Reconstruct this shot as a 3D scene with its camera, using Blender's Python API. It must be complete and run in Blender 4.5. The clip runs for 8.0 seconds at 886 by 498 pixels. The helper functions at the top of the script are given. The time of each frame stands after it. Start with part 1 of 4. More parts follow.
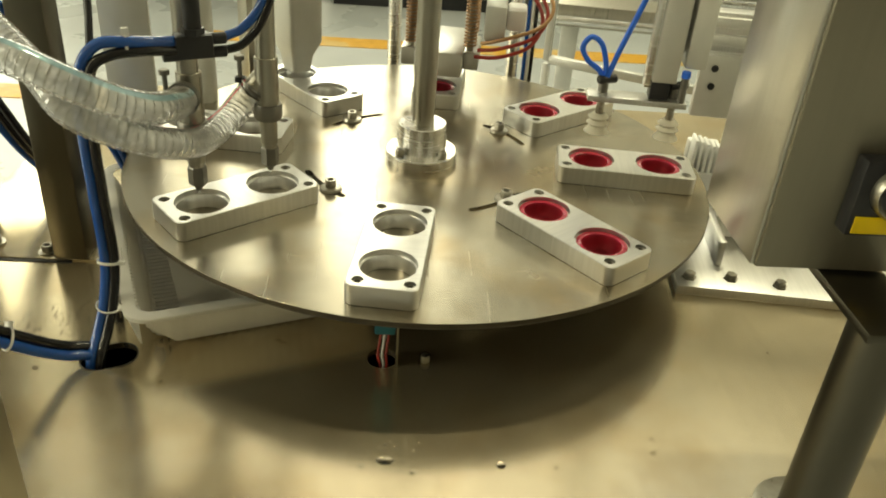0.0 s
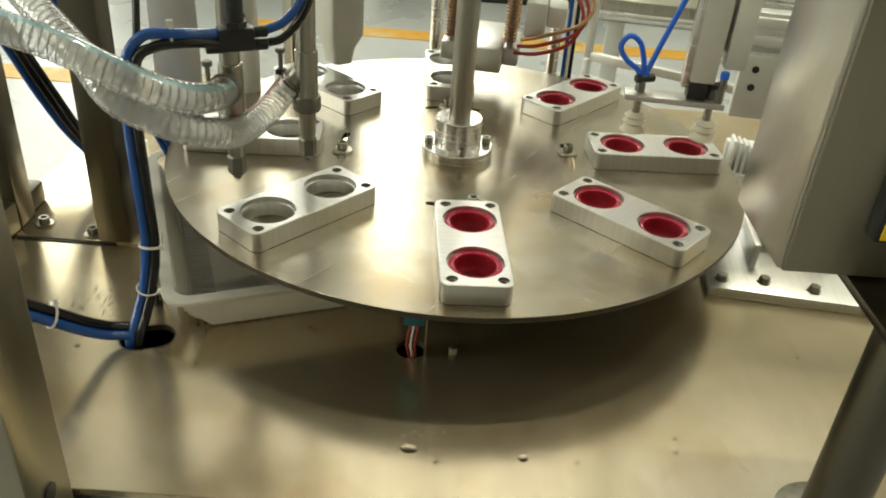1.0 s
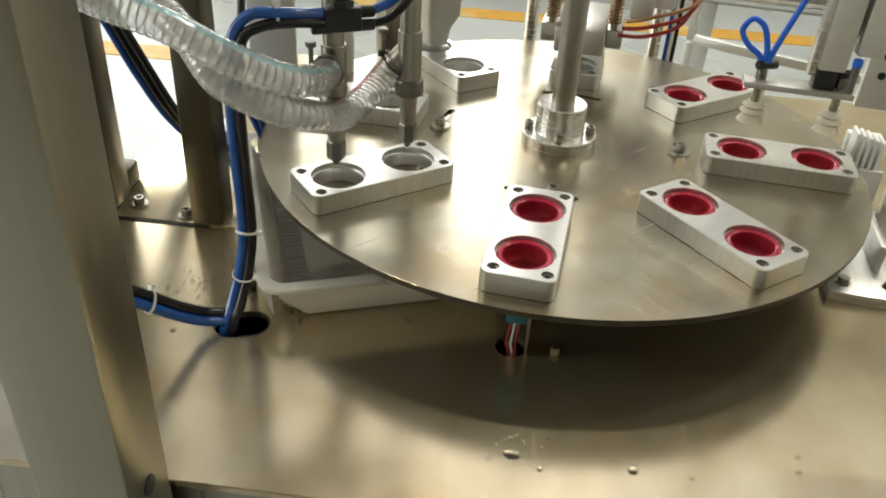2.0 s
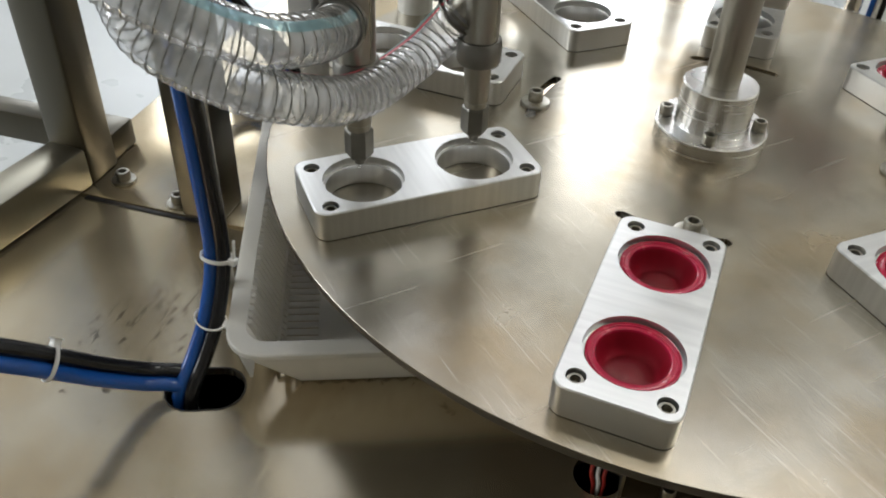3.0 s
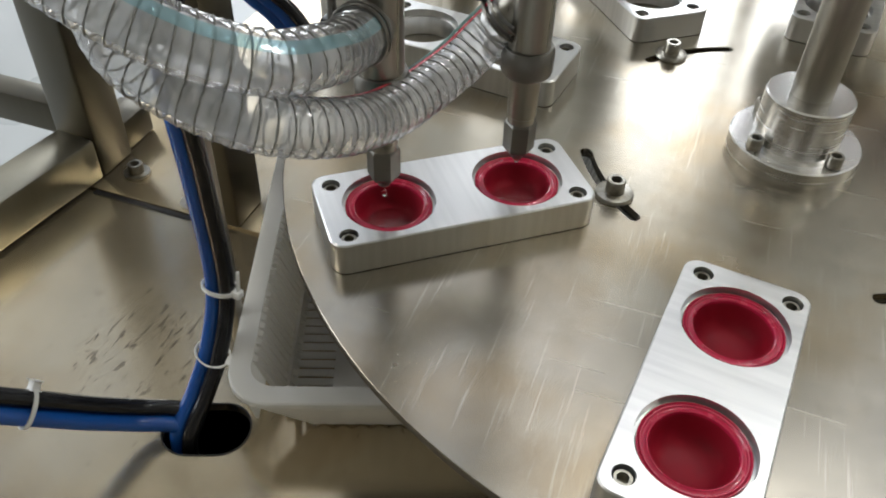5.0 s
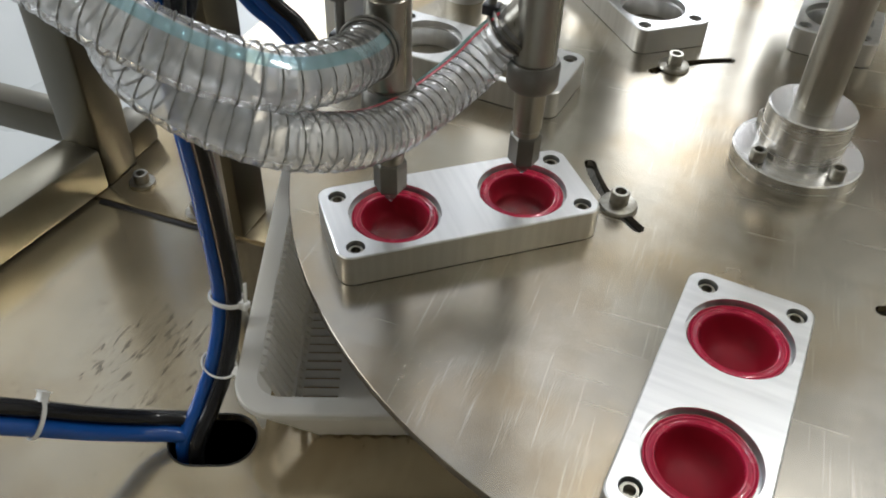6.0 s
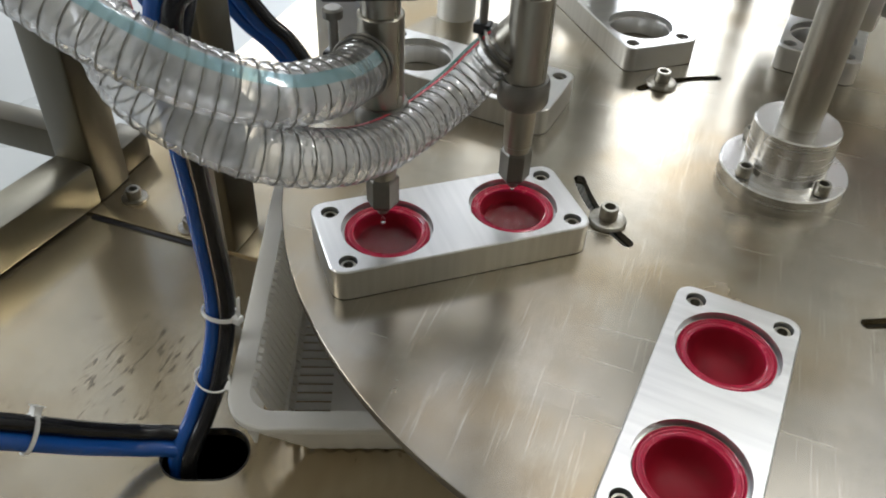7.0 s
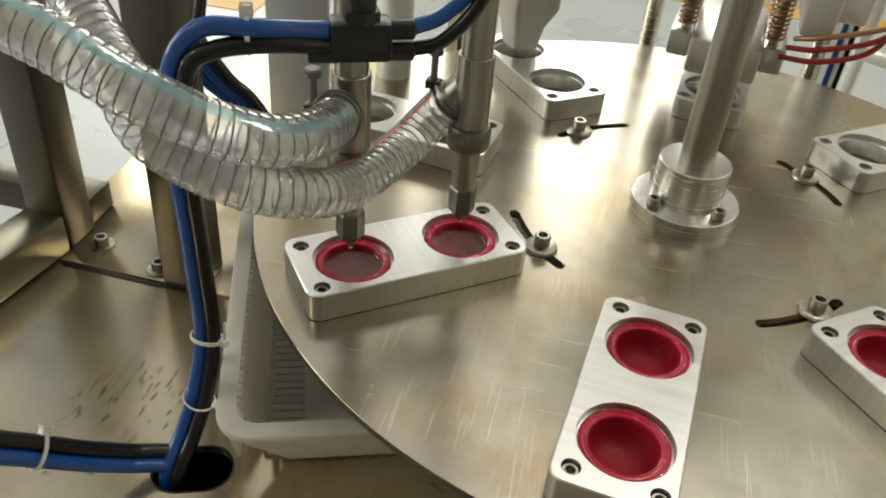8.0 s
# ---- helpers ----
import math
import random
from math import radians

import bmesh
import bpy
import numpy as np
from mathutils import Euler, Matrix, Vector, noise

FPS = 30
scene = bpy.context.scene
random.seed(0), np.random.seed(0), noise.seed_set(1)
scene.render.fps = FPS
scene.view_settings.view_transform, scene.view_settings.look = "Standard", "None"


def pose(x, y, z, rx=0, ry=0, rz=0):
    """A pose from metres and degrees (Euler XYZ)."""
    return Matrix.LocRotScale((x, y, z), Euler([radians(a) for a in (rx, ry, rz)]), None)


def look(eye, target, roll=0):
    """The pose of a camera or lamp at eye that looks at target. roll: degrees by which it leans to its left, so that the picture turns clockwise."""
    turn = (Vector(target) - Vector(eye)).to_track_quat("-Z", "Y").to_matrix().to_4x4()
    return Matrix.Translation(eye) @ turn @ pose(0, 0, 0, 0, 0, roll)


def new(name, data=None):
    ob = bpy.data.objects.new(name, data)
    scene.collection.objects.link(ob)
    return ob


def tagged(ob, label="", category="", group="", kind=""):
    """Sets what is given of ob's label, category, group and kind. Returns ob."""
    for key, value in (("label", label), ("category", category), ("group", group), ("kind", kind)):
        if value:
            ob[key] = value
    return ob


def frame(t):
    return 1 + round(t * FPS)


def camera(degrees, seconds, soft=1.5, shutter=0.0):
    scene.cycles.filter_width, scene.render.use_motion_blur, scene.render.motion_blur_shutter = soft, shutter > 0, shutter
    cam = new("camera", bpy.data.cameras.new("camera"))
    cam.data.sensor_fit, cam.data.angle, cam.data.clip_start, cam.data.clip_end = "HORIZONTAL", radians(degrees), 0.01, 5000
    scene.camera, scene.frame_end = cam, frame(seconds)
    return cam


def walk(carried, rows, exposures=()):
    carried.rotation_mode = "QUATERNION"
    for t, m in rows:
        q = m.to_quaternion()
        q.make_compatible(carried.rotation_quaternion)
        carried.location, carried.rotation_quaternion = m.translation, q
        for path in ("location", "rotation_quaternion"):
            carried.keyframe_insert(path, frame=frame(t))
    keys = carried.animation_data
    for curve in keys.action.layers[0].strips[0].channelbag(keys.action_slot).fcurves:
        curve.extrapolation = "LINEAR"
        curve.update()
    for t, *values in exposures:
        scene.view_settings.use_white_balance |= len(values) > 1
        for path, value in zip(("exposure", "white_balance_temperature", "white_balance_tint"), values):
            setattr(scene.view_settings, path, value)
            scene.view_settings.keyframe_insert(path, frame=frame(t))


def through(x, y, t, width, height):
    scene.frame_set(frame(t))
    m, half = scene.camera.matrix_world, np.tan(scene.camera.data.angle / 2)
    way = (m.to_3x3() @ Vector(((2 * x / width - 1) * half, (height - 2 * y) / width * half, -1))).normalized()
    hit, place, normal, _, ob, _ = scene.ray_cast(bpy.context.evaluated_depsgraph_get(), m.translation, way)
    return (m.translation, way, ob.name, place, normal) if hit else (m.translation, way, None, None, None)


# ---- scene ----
# A rotary filling machine: an indexing turntable with eight mould blocks on a stainless worktop.
TABLE, DISC, TOP = 0.850, 0.9415, 0.963      # heights of the worktop, the turntable and the mould blocks
FRONT = -96.86                              # bearing of the front station, degrees
RIM = 0.3525                                # radius of the turntable
AXIS_1, AXIS_2 = (-0.2295, -0.1865), (-0.1655, -0.1315)   # the two filling nozzles

# ---- camera ----
cam = camera(56.47, 8.0, soft=1.9)
ROWS = [
    (0, -0.0310, -0.9448, 1.3736, 59.125, -3.854, -1.797),
    (0.5, -0.0239, -0.9519, 1.3729, 58.535, -4.126, -0.184),
    (1, -0.0218, -0.9539, 1.3819, 58.347, -3.885, 1.528),
    (1.5, -0.0334, -0.9473, 1.3810, 57.901, -3.430, 3.382),
    (2, -0.0598, -0.9170, 1.3694, 56.707, -2.886, 6.327),
    (2.2, -0.0632, -0.8807, 1.3644, 55.877, -2.837, 7.557),
    (3.3, -0.0562, -0.5577, 1.2634, 49.868, -1.798, 17.462),
    (3.5, -0.0769, -0.5437, 1.2641, 49.024, -1.812, 17.226),
    (4, -0.0750, -0.5324, 1.2697, 47.693, -1.541, 19.395),
    (5.5, -0.0760, -0.5350, 1.2756, 47.744, -1.640, 20.086),
    (6, -0.0792, -0.5354, 1.2788, 48.083, -1.741, 20.060),
    (6.5, -0.0803, -0.5387, 1.2818, 48.427, -1.831, 20.144),
    (7, -0.0790, -0.5400, 1.2818, 49.195, -2.172, 19.482),
    (7.5, -0.0770, -0.5436, 1.2853, 50.670, -2.829, 17.476),
    (8, -0.0856, -0.6149, 1.3123, 53.363, -4.192, 13.690),
]
EXPOSURES = [(0.0, 0.31, 8700, -7), (0.6, 0.28, 7900, -5), (1.2, 0.27, 7100, -1), (2.2, 0.31, 6700, 5), (3.3, 0.09, 6000, 9), (7.0, 0.09, 6000, 9), (7.5, 0.09, 6400, 7), (8.0, 0.11, 6900, 4)]
walk(cam, [(t, pose(x, y, z, rx, ry, rz)) for t, x, y, z, rx, ry, rz in ROWS], EXPOSURES)

# ---- light ----
world = bpy.data.worlds.new("world")
scene.world = world
world.use_nodes = True
sky = world.node_tree.nodes.new("ShaderNodeTexSky")
sky.sky_type, sky.sun_disc = "NISHITA", False
sky.sun_elevation, sky.sun_rotation = radians(40), radians(0)
world.node_tree.links.new(sky.outputs[0], world.node_tree.nodes["Background"].inputs[0])
world.node_tree.nodes["Background"].inputs[1].default_value = 0.1


def area(name, m, sx, sy, watts, colour):
    data = bpy.data.lights.new(name, "AREA")
    data.shape, data.size, data.size_y, data.energy, data.color = "RECTANGLE", sx, sy, watts, colour
    ob = new(name, data)
    ob.matrix_world = m
    return ob


# daylight in the far wall's high windows, and unseen fill lamps below the ceiling
# The second window is added to whiten the floor and bench at left.
WINDOWS = [(-0.75, 2.9, 2.9, 5.6, 106), (-4.9, 3.0, 0.4, 5.8, 190)]     # middle, width, sill, head, power
for wx, ww, sill, head, power in WINDOWS:
    area("window_light", look((wx, 6.9, (sill + head) / 2), (wx, 0, 1.2)), ww, (head - sill) * 0.9, power, (1.0, 0.98, 0.95))
# Side window light: added to brighten the control box side and the hoses.
area("window_light", look((-6.9, -1.0, 2.6), (0, -1.0, 1.6)), 4.0, 2.8, 190, (1.0, 0.99, 0.97))
area("skylight_light", look((0.3, 4.8, 7.35), (0.3, 0.0, 0.9)), 9.2, 3.6, 50, (1.0, 0.96, 0.86))
# Second roof light is made up, to brighten the left of the bench.
area("skylight_light", look((-5.7, 3.2, 7.35), (-2.0, 0.0, 0.9)), 2.0, 6.0, 20, (1.0, 0.96, 0.86))
FILL_LAMPS = [(1.2, 2.5), (4.6, 2.5), (-5.6, -3.6)]
for lx, ly in FILL_LAMPS:
    area("lamp_fill", pose(lx, ly, 7.02), 1.5, 0.28, 105, (1.0, 0.95, 0.84))


# ---- materials ----
def material(name, base, rough=0.5, metal=0.0, vary=0.0, scale=20.0, bump=0.0, stretch=(1, 1, 1), rough_vary=0.0, second=None,
             second_scale=3.0, second_amount=(0.45, 0.65), transmission=0.0, ior=1.45, coat=0.0, per_object=0.0, emission=0.0):
    m = bpy.data.materials.new(name)
    m.use_nodes = True
    n, l = m.node_tree.nodes, m.node_tree.links
    s = n["Principled BSDF"]
    s.inputs["Base Color"].default_value = (*base, 1)
    s.inputs["Roughness"].default_value, s.inputs["Metallic"].default_value = rough, metal
    s.inputs["Transmission Weight"].default_value, s.inputs["IOR"].default_value = transmission, ior
    s.inputs["Coat Weight"].default_value = coat
    if emission:
        s.inputs["Emission Color"].default_value, s.inputs["Emission Strength"].default_value = (*base, 1), emission
    co = n.new("ShaderNodeTexCoord")
    mp = n.new("ShaderNodeMapping")
    mp.inputs["Scale"].default_value = stretch
    l.new(co.outputs["Object"], mp.inputs[0])
    fine = n.new("ShaderNodeTexNoise")
    fine.inputs["Scale"].default_value, fine.inputs["Detail"].default_value = scale, 5
    l.new(mp.outputs[0], fine.inputs["Vector"])
    colour = None
    if vary:
        r = n.new("ShaderNodeValToRGB")
        r.color_ramp.elements[0].position, r.color_ramp.elements[1].position = 0.3, 0.7
        r.color_ramp.elements[0].color = (*[max(0, c * (1 - vary)) for c in base], 1)
        r.color_ramp.elements[1].color = (*[min(1, c * (1 + vary)) for c in base], 1)
        l.new(fine.outputs["Fac"], r.inputs[0])
        colour = r.outputs[0]
    if second:
        big = n.new("ShaderNodeTexNoise")
        big.inputs["Scale"].default_value, big.inputs["Detail"].default_value, big.inputs["Roughness"].default_value = second_scale, 3, 0.5
        l.new(co.outputs["Object"], big.inputs["Vector"])
        edge = n.new("ShaderNodeMapRange")
        edge.interpolation_type = "SMOOTHERSTEP"
        edge.inputs[1].default_value, edge.inputs[2].default_value = second_amount
        l.new(big.outputs["Fac"], edge.inputs[0])
        mix = n.new("ShaderNodeMix")
        mix.data_type = "RGBA"
        l.new(edge.outputs[0], mix.inputs[0])
        mix.inputs[6].default_value, mix.inputs[7].default_value = (*base, 1), (*second, 1)
        if colour:
            l.new(colour, mix.inputs[6])
        colour = mix.outputs[2]
    if per_object:
        info = n.new("ShaderNodeObjectInfo")
        hsv = n.new("ShaderNodeHueSaturation")
        mr = n.new("ShaderNodeMapRange")
        mr.inputs[3].default_value, mr.inputs[4].default_value = 1 - per_object, 1 + per_object
        l.new(info.outputs["Random"], mr.inputs[0])
        l.new(mr.outputs[0], hsv.inputs["Value"])
        hsv.inputs["Color"].default_value = (*base, 1)
        if colour:
            l.new(colour, hsv.inputs["Color"])
        colour = hsv.outputs[0]
    if colour:
        l.new(colour, s.inputs["Base Color"])
    if rough_vary:
        mr = n.new("ShaderNodeMapRange")
        mr.inputs[1].default_value, mr.inputs[2].default_value = 0.3, 0.7
        mr.inputs[3].default_value, mr.inputs[4].default_value = max(0.02, rough - rough_vary), rough + rough_vary
        l.new(fine.outputs["Fac"], mr.inputs[0])
        l.new(mr.outputs[0], s.inputs["Roughness"])
    if bump:
        b = n.new("ShaderNodeBump")
        b.inputs["Strength"].default_value, b.inputs["Distance"].default_value = 0.5, bump
        l.new(fine.outputs["Fac"], b.inputs["Height"])
        l.new(b.outputs[0], s.inputs["Normal"])
    return m


def sheet(name, base, stain, rough, metal, stain_scale, speck, scratch, cloud=0.06, cloud_scale=3.5):
    """Worn stainless sheet: blotchy stains, dark specks, fine brushing and scratches."""
    m = material(name, base, rough, metal, 0.03, 170, 0.0, (1, 0.06, 1))
    n, l = m.node_tree.nodes, m.node_tree.links
    s = n["Principled BSDF"]
    under = s.inputs["Base Color"].links[0].from_socket
    co = next(k for k in n if k.type == "TEX_COORD")
    dots = n.new("ShaderNodeTexNoise")
    dots.inputs["Scale"].default_value, dots.inputs["Detail"].default_value = 55, 3
    l.new(co.outputs["Object"], dots.inputs["Vector"])
    dr = n.new("ShaderNodeMapRange")
    dr.inputs[1].default_value, dr.inputs[2].default_value, dr.inputs[4].default_value = 0.70, 0.78, speck
    l.new(dots.outputs["Fac"], dr.inputs[0])
    mp = n.new("ShaderNodeMapping")
    mp.inputs["Scale"].default_value, mp.inputs["Rotation"].default_value = (160, 5, 1), (0, 0, 0.9)
    l.new(co.outputs["Object"], mp.inputs[0])
    lines = n.new("ShaderNodeTexNoise")
    lines.inputs["Scale"].default_value, lines.inputs["Detail"].default_value = 1.0, 2
    l.new(mp.outputs[0], lines.inputs["Vector"])
    lr = n.new("ShaderNodeMapRange")
    lr.inputs[1].default_value, lr.inputs[2].default_value, lr.inputs[4].default_value = 0.68, 0.76, scratch
    l.new(lines.outputs["Fac"], lr.inputs[0])
    mix = n.new("ShaderNodeMix")
    mix.data_type = "RGBA"
    l.new(dr.outputs[0], mix.inputs[0])
    l.new(under, mix.inputs[6])
    mix.inputs[7].default_value = (0.10, 0.07, 0.04, 1)
    l.new(mix.outputs[2], s.inputs["Base Color"])
    blot = n.new("ShaderNodeTexNoise")
    blot.inputs["Scale"].default_value, blot.inputs["Detail"].default_value, blot.inputs["Roughness"].default_value = cloud_scale, 6, 0.68
    l.new(co.outputs["Object"], blot.inputs["Vector"])
    br = n.new("ShaderNodeMapRange")
    br.inputs[1].default_value, br.inputs[2].default_value = 0.2, 0.8
    br.inputs[3].default_value, br.inputs[4].default_value = rough - 0.03, rough + 0.04
    l.new(blot.outputs["Fac"], br.inputs[0])
    patch = n.new("ShaderNodeTexNoise")
    patch.inputs["Scale"].default_value, patch.inputs["Detail"].default_value = stain_scale, 4
    l.new(co.outputs["Object"], patch.inputs["Vector"])
    pr = n.new("ShaderNodeMapRange")
    pr.inputs[1].default_value, pr.inputs[2].default_value, pr.inputs[4].default_value = 0.47, 0.66, 0.8
    l.new(patch.outputs["Fac"], pr.inputs[0])
    tint = n.new("ShaderNodeMix")
    tint.data_type = "RGBA"
    l.new(pr.outputs[0], tint.inputs[0])
    l.new(mix.outputs[2], tint.inputs[6])
    tint.inputs[7].default_value = (*stain, 1)
    veil = n.new("ShaderNodeMix")
    veil.data_type, veil.blend_type = "RGBA", "MULTIPLY"
    tone = n.new("ShaderNodeMapRange")
    tone.inputs[1].default_value, tone.inputs[2].default_value = 0.25, 0.75
    tone.inputs[3].default_value, tone.inputs[4].default_value = 0.96 - cloud, 1.0 + cloud
    l.new(blot.outputs["Fac"], tone.inputs[0])
    veil.inputs[0].default_value = 1.0
    l.new(tint.outputs[2], veil.inputs[6])
    l.new(tone.outputs[0], veil.inputs[7])
    l.new(veil.outputs[2], s.inputs["Base Color"])
    add = n.new("ShaderNodeMath")
    add.operation = "ADD"
    l.new(br.outputs[0], add.inputs[0])
    l.new(lr.outputs[0], add.inputs[1])
    l.new(add.outputs[0], s.inputs["Roughness"])
    return m


STEEL_SHEET = sheet("stained stainless worktop", (0.57, 0.49, 0.345), (0.46, 0.35, 0.20), 0.205, 0.86, 7.0, 0.8, 0.05, 0.16, 5.0)


def streaks(m, centre, size, amount):
    """Short dark rub marks all running one way, in a patch about the centre."""
    n, l = m.node_tree.nodes, m.node_tree.links
    s = n["Principled BSDF"]
    under = s.inputs["Base Color"].links[0].from_socket
    co, mp, tex = n.new("ShaderNodeTexCoord"), n.new("ShaderNodeMapping"), n.new("ShaderNodeTexNoise")
    mp.inputs["Scale"].default_value, mp.inputs["Rotation"].default_value = (330, 75, 1), (0, 0, 0.12)
    l.new(co.outputs["Object"], mp.inputs[0])
    l.new(mp.outputs[0], tex.inputs["Vector"])
    tex.inputs["Scale"].default_value, tex.inputs["Detail"].default_value = 1.0, 2
    far = n.new("ShaderNodeVectorMath")
    far.operation, far.inputs[1].default_value = "DISTANCE", centre
    l.new(co.outputs["Object"], far.inputs[0])
    fade = n.new("ShaderNodeMapRange")
    fade.inputs[1].default_value, fade.inputs[2].default_value = size * 0.3, size
    fade.inputs[3].default_value, fade.inputs[4].default_value = 0.0, 0.16
    l.new(far.outputs["Value"], fade.inputs[0])
    less = n.new("ShaderNodeMath")
    less.operation = "SUBTRACT"
    l.new(tex.outputs["Fac"], less.inputs[0])
    l.new(fade.outputs[0], less.inputs[1])
    cut = n.new("ShaderNodeMapRange")
    cut.inputs[1].default_value, cut.inputs[2].default_value, cut.inputs[4].default_value = 0.575, 0.63, amount
    l.new(less.outputs[0], cut.inputs[0])
    mix = n.new("ShaderNodeMix")
    mix.data_type = "RGBA"
    l.new(cut.outputs[0], mix.inputs[0])
    l.new(under, mix.inputs[6])
    mix.inputs[7].default_value = (0.10, 0.075, 0.045, 1)
    l.new(mix.outputs[2], s.inputs["Base Color"])


def scratches(m, turns, colour, amount, low):
    """Thin scratches in several directions over a sheet."""
    n, l = m.node_tree.nodes, m.node_tree.links
    s = n["Principled BSDF"]
    co = n.new("ShaderNodeTexCoord")
    for k, turn in enumerate(turns):
        under = s.inputs["Base Color"].links[0].from_socket
        mp, tex, cut, mix = n.new("ShaderNodeMapping"), n.new("ShaderNodeTexNoise"), n.new("ShaderNodeMapRange"), n.new("ShaderNodeMix")
        mp.inputs["Scale"].default_value, mp.inputs["Rotation"].default_value = (14, 620, 1), (0, 0, turn)
        mp.inputs["Location"].default_value = (3.7 * k, 1.9 * k, 0)
        l.new(co.outputs["Object"], mp.inputs[0])
        l.new(mp.outputs[0], tex.inputs["Vector"])
        tex.inputs["Scale"].default_value, tex.inputs["Detail"].default_value = 1.0, 1
        cut.inputs[1].default_value, cut.inputs[2].default_value, cut.inputs[4].default_value = low, low + 0.06, amount
        l.new(tex.outputs["Fac"], cut.inputs[0])
        mix.data_type = "RGBA"
        l.new(cut.outputs[0], mix.inputs[0])
        l.new(under, mix.inputs[6])
        mix.inputs[7].default_value = (*colour, 1)
        l.new(mix.outputs[2], s.inputs["Base Color"])


streaks(STEEL_SHEET, (-0.366, -0.262, TABLE), 0.085, 0.6)
TURNTABLE = sheet("brushed stainless turntable", (0.415, 0.38, 0.31), (0.36, 0.285, 0.18), 0.25, 1.0, 9.0, 0.22, 0.08, 0.20, 10.0)
scratches(TURNTABLE, (0.35, 0.9, 1.9, 2.7), (0.74, 0.70, 0.62), 0.26, 0.69)
STEEL = material("brushed stainless tube", (0.36, 0.34, 0.29), 0.33, 1.0, 0.10, 40, 0.0001, (4, 4, 0.2), 0.07)
# Near-black, so the shade mirrored in the bench below the disc stays deep.
UNDER_SHADE = material("near-black shade sheet", (0.075, 0.068, 0.052), 0.75, 0.0, 0.15, 20)
# Posts darkened by colour, for the dim surroundings their faces would mirror.
STEEL_POST = material("stainless tube with dim reflections in its colour", (0.115, 0.105, 0.082), 0.36, 1.0, 0.03, 40, 0.0, (4, 4, 0.2), 0.015)
STEEL_MID = material("mid-toned stainless tube", (0.30, 0.28, 0.22), 0.36, 1.0, 0.03, 40, 0.0, (4, 4, 0.2), 0.015)
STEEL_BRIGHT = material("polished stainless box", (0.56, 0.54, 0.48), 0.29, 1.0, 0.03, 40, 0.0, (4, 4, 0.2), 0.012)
STEEL_DARK = material("dull dark steel", (0.22, 0.21, 0.19), 0.4, 1.0, 0.15, 60, 0.0003)
ALUMINIUM = material("milled aluminium", (0.67, 0.665, 0.65), 0.33, 0.92, 0.065, 260, 0.0, (1, 0.04, 0.04), 0.05, None, 3.0, (0.45, 0.65), per_object=0.04)
ALU_TURNED = material("turned aluminium", (0.78, 0.77, 0.75), 0.25, 0.95, 0.05, 160, 0.0, (0.1, 0.1, 3), 0.04)
ALU_PAINT = material("anodised aluminium", (0.66, 0.66, 0.63), 0.45, 0.6, 0.05, 30)
SCREW = material("zinc screw", (0.36, 0.34, 0.29), 0.3, 1.0, 0.2, 300, 0.0002)
BLACK = material("black plastic", (0.018, 0.018, 0.02), 0.38, 0.0, 0.2, 60)
BLACK_TUBE = material("black polyurethane tube", (0.012, 0.012, 0.014), 0.22)
BLUE_TUBE = material("blue polyurethane tube", (0.012, 0.085, 0.36), 0.22, 0.0, 0.1, 40, coat=0.3)
BLUE_BRIGHT = material("bright blue air tube", (0.02, 0.14, 0.75), 0.25)
TEAL = material("teal sensor", (0.02, 0.16, 0.22), 0.4)
# Cup body darker than its rim: the shade of a deep inside, as colour.
RED_CUP_SHADED = material("shade-darkened crimson cup", (0.25, 0.006, 0.018), 0.5, 0.0, 0.08, 60, 0.0002, rough_vary=0.06, per_object=0.05)
RED_CUP_SHADED.node_tree.nodes["Principled BSDF"].inputs["Specular IOR Level"].default_value = 0.2
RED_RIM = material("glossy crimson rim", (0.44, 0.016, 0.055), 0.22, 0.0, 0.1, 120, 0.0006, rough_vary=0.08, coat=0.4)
RED_TUBE = material("red silicone tube", (0.30, 0.025, 0.02), 0.35, 0.0, 0.1, 40)
BRONZE = material("bronze spring", (0.45, 0.27, 0.15), 0.35, 0.9)
# Door steel darker than the sides: its weaker light is in the colour.
STEEL_DOOR = material("steel door with dim reflections in its colour", (0.27, 0.245, 0.19), 0.42, 0.85, 0.04, 40, 0.0, (4, 4, 0.2), 0.03)
# Disc rim kept dark by colour, in place of its dim reflections.
RIM_SHADE = material("dark rim shade", (0.07, 0.058, 0.04), 0.55, 0.5, 0.2, 60)
# Whiter than the rest of the basket: light from below put into colour.
SKIRT_LIT = material("white plastic with bounce light in its tone", (0.9, 0.9, 0.89), 0.3, 0.0, 0.03, 25)
WHITE = material("white nylon", (0.8, 0.8, 0.78), 0.45)
SILICONE = material("cream silicone", (0.82, 0.78, 0.68), 0.35, 0.0, 0.05, 40, transmission=0.25, ior=1.2)
